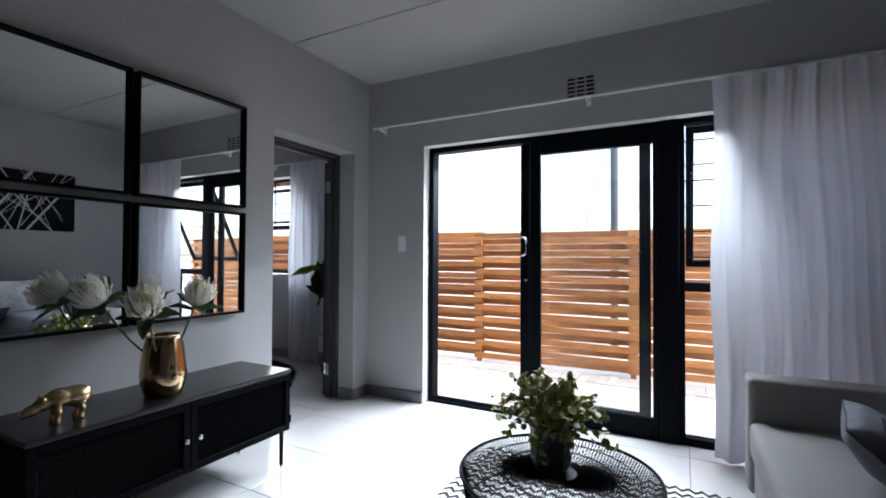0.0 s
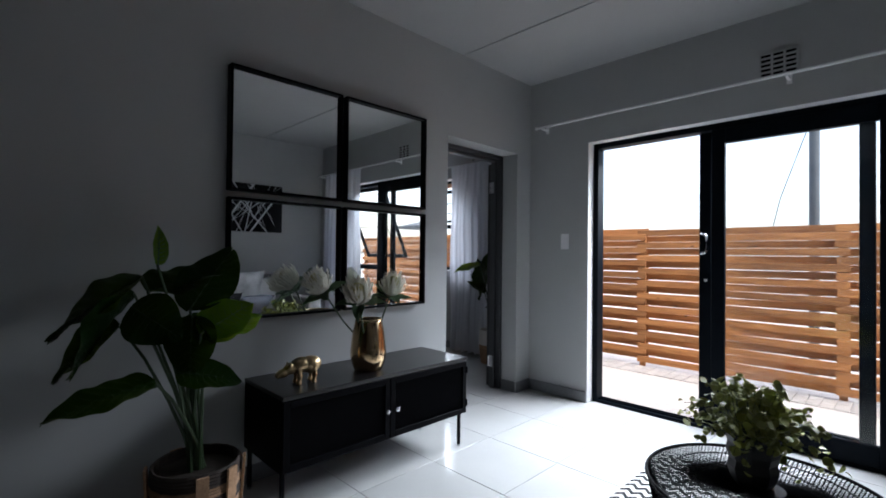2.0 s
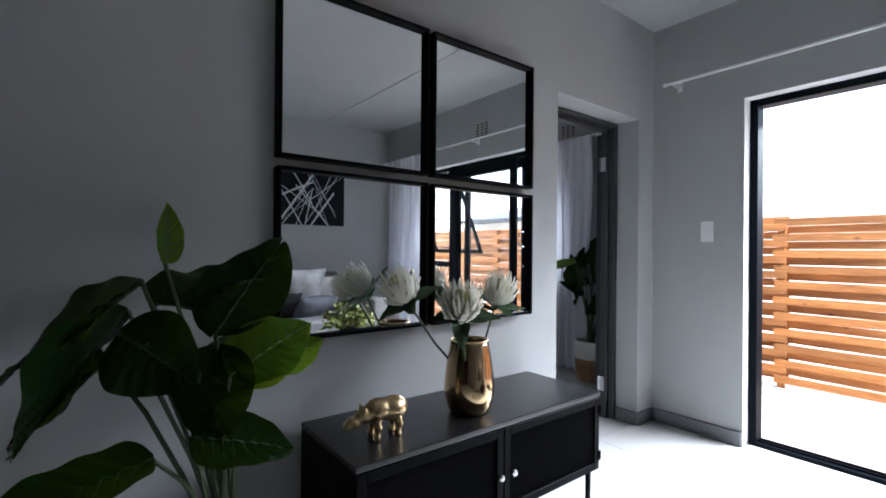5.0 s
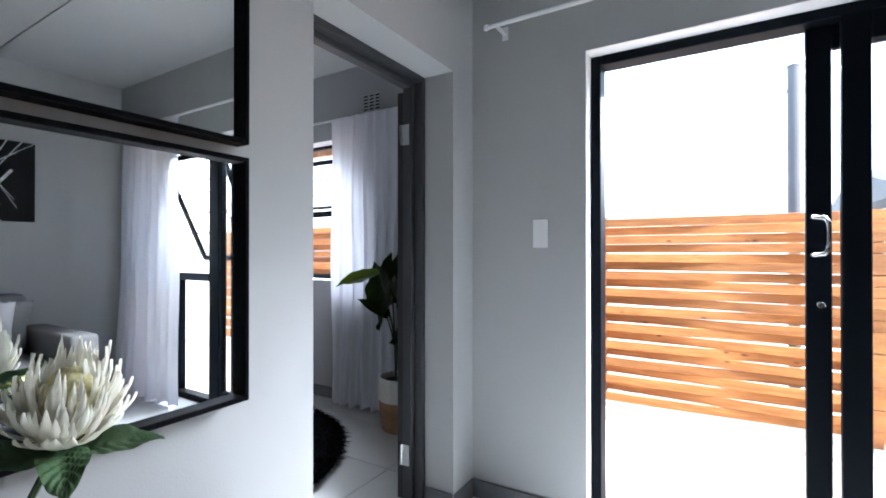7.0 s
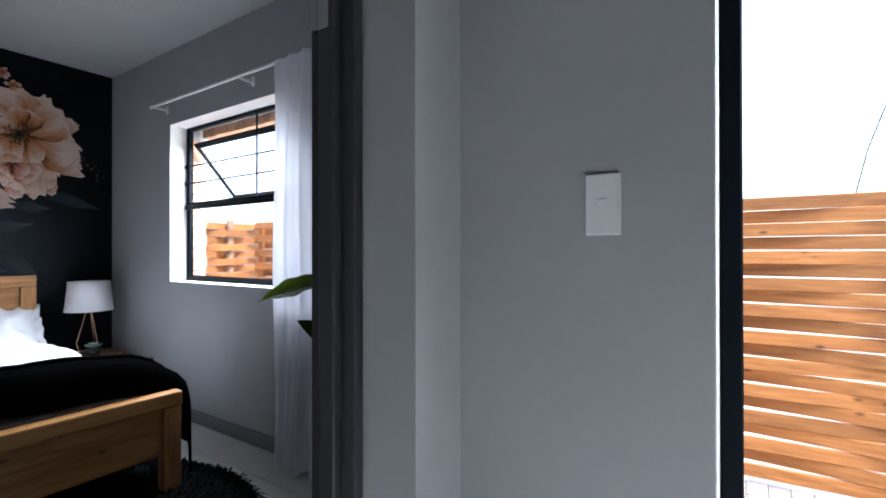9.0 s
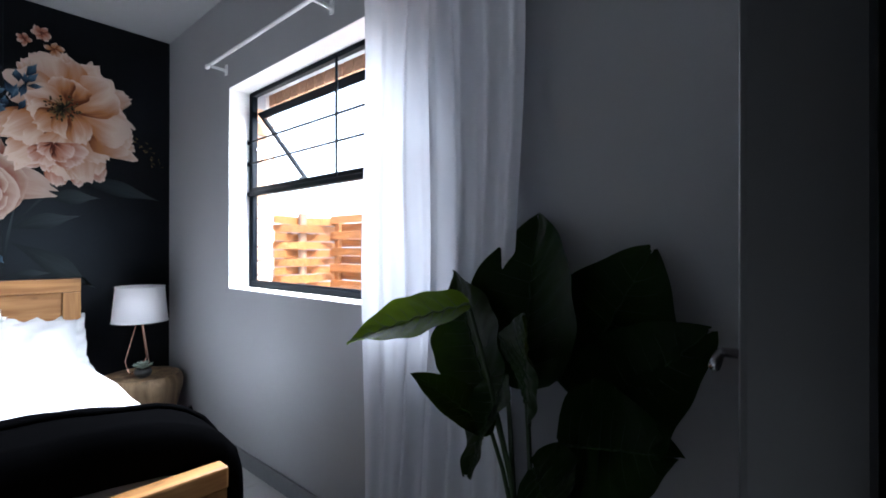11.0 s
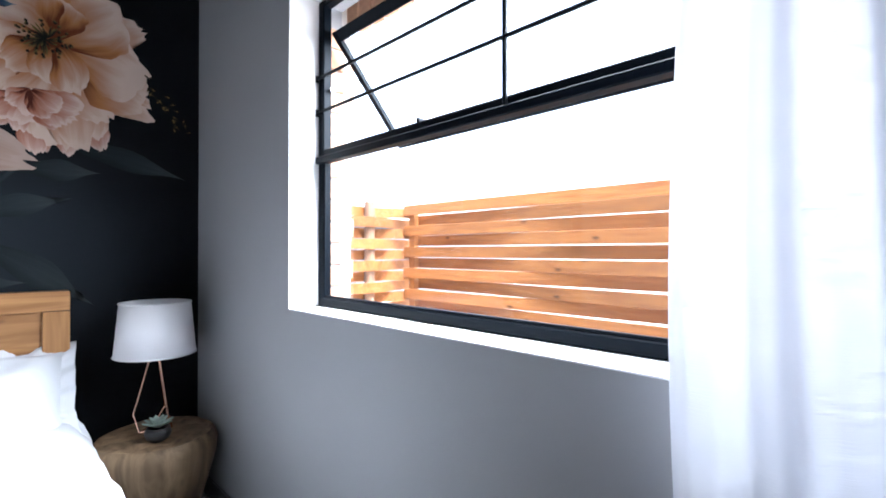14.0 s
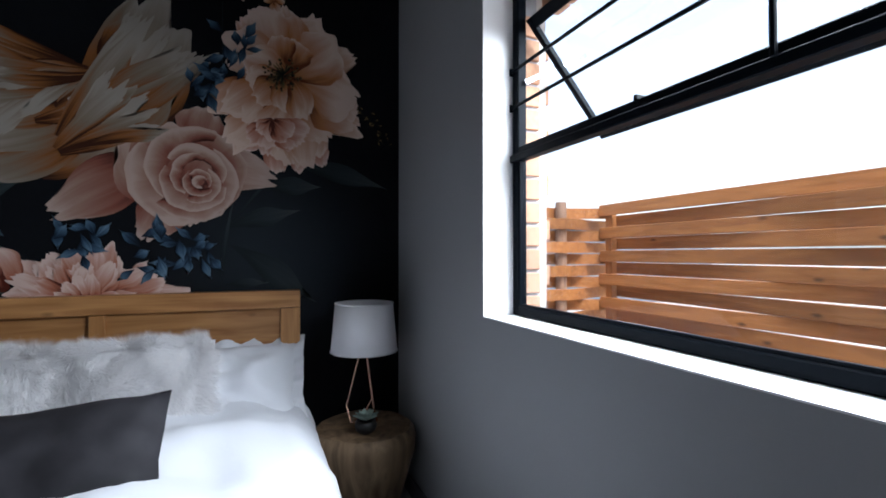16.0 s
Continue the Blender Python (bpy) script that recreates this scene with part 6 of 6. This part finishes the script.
FULL = 2 * math.pi
bloom(P_GREEN, 3.14, 1.30, [(1, 0.02, 0.5, 0.02, 0)], 1)
for y, z, a, ln, w in ((3.42, 1.66, -6, 0.54, 0.11), (3.15, 1.32, 22, 0.36, 0.1), (3.17, 1.24, -30, 0.5, 0.13), (3.15, 1.05, 8, 0.2, 0.05), (3.30, 1.52, 10, 0.3, 0.1), (3.14, 1.05, 90, 0.45, 0.018), (2.05, 1.35, 30, 0.4, 0.14), (2.0, 1.2, -20, 0.4, 0.14)):
    bm = bmesh.new()
    petal(bm, y, z, radians(a), 0, ln, w, 0.05, radians(-6), 0.9, y)
    part("leaf", bm, P_GREEN, mural)


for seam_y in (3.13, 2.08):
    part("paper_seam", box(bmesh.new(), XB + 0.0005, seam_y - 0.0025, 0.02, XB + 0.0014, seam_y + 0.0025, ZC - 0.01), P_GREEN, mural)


def spray(material, rows):
    """One printed flower: petals by the foot's y and z, heading in degrees, length, width and bend."""
    bm = bmesh.new()
    for i, (y, z, a, ln, w, bend) in enumerate(rows):
        petal(bm, y, z, radians(a - bend), 0, ln, w, 0.1, radians(bend), 0.5, i * 1.7 + y)
    part("flower", bm, material, mural)


spray(P_PINK, [
    (3.38, 1.8, -90, 0.21, 0.12, 8), (3.46, 1.79, -81, 0.19, 0.12, -6), (3.55, 1.81, -72, 0.17, 0.11, 6), (3.29, 1.85, -151, 0.15, 0.12, -10), (3.29, 1.81, -116, 0.13, 0.1, 8),
    (2.59, 1.0, 170, 0.25, 0.12, 10), (2.59, 1.0, 142, 0.26, 0.12, 12), (2.59, 0.99, 119, 0.23, 0.12, 8), (2.6, 0.99, 94, 0.22, 0.13, -6), (2.62, 0.99, 59, 0.22, 0.13, -8),
    (2.63, 0.99, 23, 0.26, 0.13, -10), (2.65, 0.98, 7, 0.36, 0.1, -8), (2.59, 0.98, 143, 0.19, 0.09, 14), (2.6, 0.98, 107, 0.15, 0.1, 8), (2.62, 0.98, 61, 0.15, 0.09, -10),
    (2.63, 0.97, 27, 0.18, 0.07, -8), (2.38, 1.08, 125, 0.18, 0.13, 10), (2.35, 1.05, 135, 0.14, 0.1, -8)])
spray(P_CREAM, [
    (2.48, 1.58, 63, 0.9, 0.35, 20), (2.58, 1.68, 54, 0.7, 0.28, 25), (2.54, 1.62, 45, 0.57, 0.25, 15), (2.45, 1.53, 45, 0.46, 0.2, 20), (2.64, 1.74, -150, 0.48, 0.17, -12),
    (2.65, 1.81, -157, 0.47, 0.13, -10), (2.64, 1.86, -162, 0.44, 0.12, -8), (2.64, 1.9, -172, 0.41, 0.1, 6), (2.62, 1.95, -179, 0.38, 0.09, 10), (2.62, 1.98, 179, 0.36, 0.06, 12),
    (2.51, 1.83, 50, 0.45, 0.13, 18), (2.5, 1.81, 42, 0.34, 0.12, 14), (2.65, 2.06, 52, 0.24, 0.1, -14), (2.43, 1.75, 28, 0.33, 0.1, 12)])
spray(P_PEACH, [
    (3.43, 2.09, 125, 0.35, 0.26, 12), (3.43, 2.09, 175, 0.24, 0.2, -10), (3.43, 2.09, 95, 0.34, 0.2, 8), (3.43, 2.09, 68, 0.34, 0.2, -8), (3.43, 2.09, 25, 0.37, 0.2, 10),
    (3.43, 2.07, -39, 0.38, 0.26, -14), (3.43, 2.07, -68, 0.4, 0.25, 8), (3.43, 2.07, -94, 0.43, 0.21, -6), (3.43, 2.07, -119, 0.37, 0.23, 10), (3.43, 2.07, -139, 0.33, 0.18, 12),
    (3.43, 2.09, -106, 0.24, 0.18, 8), (3.43, 2.09, -60, 0.22, 0.2, -8), (3.43, 2.09, 3, 0.21, 0.18, 12), (3.43, 2.09, 131, 0.19, 0.15, -10), (3.43, 2.09, 66, 0.22, 0.13, 10)])
spray(P_ROSE, [
    (2.96, 1.62, -152, 0.55, 0.25, 14), (2.98, 1.59, -117, 0.38, 0.2, -10), (3.01, 1.57, -90, 0.24, 0.15, 0), (3.0, 1.63, -11, 0.37, 0.2, -10), (2.98, 1.66, 66, 0.24, 0.23, 10),
    (2.93, 1.43, 121, 0.34, 0.26, -22), (2.93, 1.43, 93, 0.37, 0.35, 8), (2.96, 1.43, 64, 0.38, 0.28, 22)])


def lip(bm, y, z, r, a0, a1, width, seed):
    """A rolled petal edge of a rose: a crescent round the heart, pale at its outer lip."""
    layer[0] += 1
    x = XB + 0.0015 + 0.00003 * layer[0]
    uvl = bm.loops.layers.uv.verify()
    n, k = 18, 4
    grid = []
    for i in range(n + 1):
        u = i / n
        a = radians(a0 + (a1 - a0) * u)
        ro = r * (1 + 0.1 * noise.noise(Vector((2.2 * math.cos(a), 2.2 * math.sin(a), seed)))) * (0.93 + 0.07 * math.sin(math.pi * u))
        wd = width * math.sin(math.pi * (0.06 + 0.88 * u)) ** 0.6
        grid.append([(bm.verts.new((x, y + (ro - wd * (1 - j / k)) * math.cos(a), z + 0.95 * (ro - wd * (1 - j / k)) * math.sin(a))), (0.15 + 0.85 * j / k, u)) for j in range(k + 1)])
    for p, q in zip(grid, grid[1:]):
        for j in range(k):
            c = (p[j], p[j + 1], q[j + 1], q[j])
            f = bm.faces.new([v[0] for v in c])
            for lp, v in zip(f.loops, c):
                lp[uvl].uv = v[1]


bm = bmesh.new()
for i, (r, a0, a1, w, dy, dz) in enumerate(((0.245, 95, 335, 0.17, 0, 0), (0.25, -45, 140, 0.15, 0, 0), (0.2, 60, 230, 0.1, 0.03, 0.035), (0.2, -140, 60, 0.13, 0.02, -0.02), (0.15, 150, 350, 0.11, 0.035, -0.025),
                                            (0.14, -20, 150, 0.06, 0.03, 0.015), (0.115, 70, 240, 0.05, 0.045, 0.0), (0.1, -120, 60, 0.08, 0.045, -0.035), (0.07, 120, 330, 0.05, 0.05, -0.03),
                                            (0.055, -40, 150, 0.035, 0.052, -0.02), (0.034, 20, 290, 0.03, 0.055, -0.028))):
    lip(bm, 2.985 + dy, 1.56 + dz, r, a0, a1, w, i * 2.3)
part("flower", bm, P_ROSE, mural, "printed rose with rolled petals")


def ruffles(material, y, z, rows, seed):
    """Rows of small frilled petals fanned between two headings round a heart."""
    rng = random.Random(seed)
    bm = bmesh.new()
    for a0, a1, count, r0, r1, w in rows:
        for k in range(count):
            a = radians(a0 + (a1 - a0) * (k + 0.5) / count + rng.uniform(-7, 7))
            petal(bm, y, z, a, r0, r1 * rng.uniform(0.88, 1.1), w * rng.uniform(0.8, 1.2), 0.13, rng.uniform(-0.35, 0.35), 0.5, rng.uniform(0, 50), 0.78)
    part("flower", bm, material, mural)


ruffles(P_PEACH, 3.43, 2.08, [(-170, -40, 7, 0.12, 0.41, 0.17), (-165, -60, 5, 0.08, 0.33, 0.16), (30, 170, 5, 0.05, 0.32, 0.25), (-45, 40, 3, 0.03, 0.36, 0.27), (70, 200, 4, 0.02, 0.2, 0.16), (-170, -30, 4, 0.02, 0.2, 0.14)], 51)
ruffles(P_PINK, 3.36, 1.86, [(-150, -10, 8, 0.02, 0.17, 0.1), (-140, -30, 6, 0.0, 0.11, 0.08)], 52)
ruffles(P_PINK, 2.62, 0.97, [(0, 180, 12, 0.08, 0.27, 0.09), (5, 175, 11, 0.05, 0.2, 0.07), (10, 170, 8, 0.02, 0.13, 0.05)], 53)
ruffles(P_CREAM, 2.66, 1.99, [(-200, -140, 12, 0.1, 0.5, 0.055), (-190, -145, 9, 0.05, 0.36, 0.05), (-120, -40, 5, 0.02, 0.2, 0.08)], 54)
ruffles(P_CREAM, 2.47, 1.6, [(35, 75, 9, 0.1, 0.75, 0.09), (15, 60, 8, 0.05, 0.45, 0.07)], 55)
rng = random.Random(6)
for cy, cz, count, sp in ((2.56, 1.26, 14, 0.1), (2.90, 1.19, 18, 0.12), (3.02, 1.22, 10, 0.07), (3.12, 2.04, 12, 0.09), (3.06, 1.98, 8, 0.07), (3.18, 2.2, 8, 0.07), (2.2, 1.32, 8, 0.1)):
    bm = bmesh.new()
    for k in range(count):
        petal(bm, cy + rng.uniform(-sp, sp), cz + rng.uniform(-sp, sp) * 0.7, rng.uniform(0, 6.28), 0, rng.uniform(0.07, 0.11), rng.uniform(0.03, 0.05), 0.08, 0.1, 0.8, k)
    part("leaf_spray", bm, P_BLUE, mural)
bm = bmesh.new()
for k in range(46):
    petal(bm, 3.40, 2.085, rng.uniform(0, 6.28), 0.0, rng.uniform(0.03, 0.085), 0.007, 0.0, 0.3, 0.6, k)
    a, r = rng.uniform(0, 6.28), rng.uniform(0.04, 0.085)
    petal(bm, 3.40 + r * math.cos(a), 2.085 + r * math.sin(a), a, 0.0, 0.014, 0.012, 0, 0, 0.5, k)
for k in range(26):
    petal(bm, 3.78 + 0.16 * k / 26 + rng.uniform(-0.02, 0.02), 2.0 - 0.22 * k / 26 + rng.uniform(-0.04, 0.04), rng.uniform(0, 6.28), 0, 0.03, 0.009, 0, 0, 0.7, k)
part("stamens", bm, P_DARK, mural, "dark printed stamens")
bloom(P_PINK, 3.30, 2.52, [(6, 0.0, 0.05, 0.035, FULL)], 30)
bloom(P_PINK, 3.22, 2.46, [(5, 0.0, 0.04, 0.03, FULL)], 31)
bloom(P_PEACH, 3.36, 2.44, [(5, 0.0, 0.05, 0.035, FULL)], 32)

# ---- brick reveal round the window outside, paving by the fence ----
brickwork = structure("wall_brick_skin", boxed("wall_brick_skin", (WX0 - 0.9, YBO + 0.002, GZ, WX0 - 0.014, YBO + 0.05, ZC), M_OUTWALL), "orange face-brick skin round the bedroom window", "wall")
rng = random.Random(12)


def bricks(name, w, d, h, places):
    """Alike bricks of one size at the given places."""
    bm = bmesh.new()
    box(bm, -w / 2, -d / 2, -h / 2, w / 2, d / 2, h / 2, 0.003, seg=1)
    me = bpy.data.meshes.new("brick")
    bm.to_mesh(me)
    bm.free()
    me.materials.append(M_BRICK)
    for x, y, z in places:
        ob = new(name, me)
        ob.parent = brickwork
        ob.matrix_basis = pose(x, y, z, 0, 0, rng.uniform(-0.6, 0.6))


bricks("brick", 0.02, 0.072, 0.074, [(WX0 + 0.001, 4.201, WZ0 + 0.03 + k * 0.085) for k in range(13)])
bricks("brick", 0.222, 0.05, 0.074, [(WX0 - 0.13 - (k % 2) * 0.11, YBO + 0.045, GZ + 0.05 + k * 0.085) for k in range(33)])
bricks("brick", 0.074, 0.075, 0.16, [(WX0 + 0.045 + k * 0.085, 4.285, 2.17) for k in range(20)])
bm = bmesh.new()
box(bm, -0.098, -0.048, -0.03, 0.098, 0.048, 0.012, 0.004, seg=1)
pav_me = bpy.data.meshes.new("paver")
bm.to_mesh(pav_me)
bm.free()
pav_me.materials.append(M_PAVER)
edge = structure("pavement", boxed("pavement", (-6.2, 5.02, GZ - 0.02, 3.4, 5.24, GZ + 0.002), M_GROUND), "row of grey pavers along the fence", "pavement")
rng = random.Random(2)
for i in range(94):
    for r in range(2):
        ob = new("paver", pav_me)
        ob.parent = edge
        ob.matrix_basis = pose(-6.1 + i * 0.101, 5.08 + r * 0.0 + 0.06, GZ + rng.uniform(0, 0.004), 0, 0, 90 + rng.uniform(-1, 1)) if r == 0 else pose(-6.1 + i * 0.101, 5.345, GZ + rng.uniform(-0.002, 0.004), 0, 0, 90 + rng.uniform(-1, 1))

# ---- floor tiles ----
def tiles(x0, y0, x1, y1, ox, oy, size=0.5, joint=0.004):
    i0, i1 = math.floor((x0 - ox) / size), math.ceil((x1 - ox) / size)
    j0, j1 = math.floor((y0 - oy) / size), math.ceil((y1 - oy) / size)
    shared = {}
    for i in range(i0, i1):
        for j in range(j0, j1):
            a0, a1 = max(x0, ox + i * size + joint / 2), min(x1, ox + (i + 1) * size - joint / 2)
            b0, b1 = max(y0, oy + j * size + joint / 2), min(y1, oy + (j + 1) * size - joint / 2)
            if a1 - a0 < 0.01 or b1 - b0 < 0.01:
                continue
            w, d = round(a1 - a0, 3), round(b1 - b0, 3)
            if (w, d) not in shared:
                bm = bmesh.new()
                box(bm, -w / 2, -d / 2, -0.006, w / 2, d / 2, 0.0, 0.0012, seg=1)
                me = bpy.data.meshes.new("tile")
                bm.to_mesh(me)
                bm.free()
                me.materials.append(M_TILE)
                shared[(w, d)] = me
            ob = new("tile", shared[(w, d)])
            ob.parent = floor
            ob.matrix_basis = pose((a0 + a1) / 2, (b0 + b1) / 2, 0)


tiles(XM, YS, XR, YF + 0.08, -2.45, 0.67)
tiles(XB, YBS, XM, YB, -2.95, 0.27)
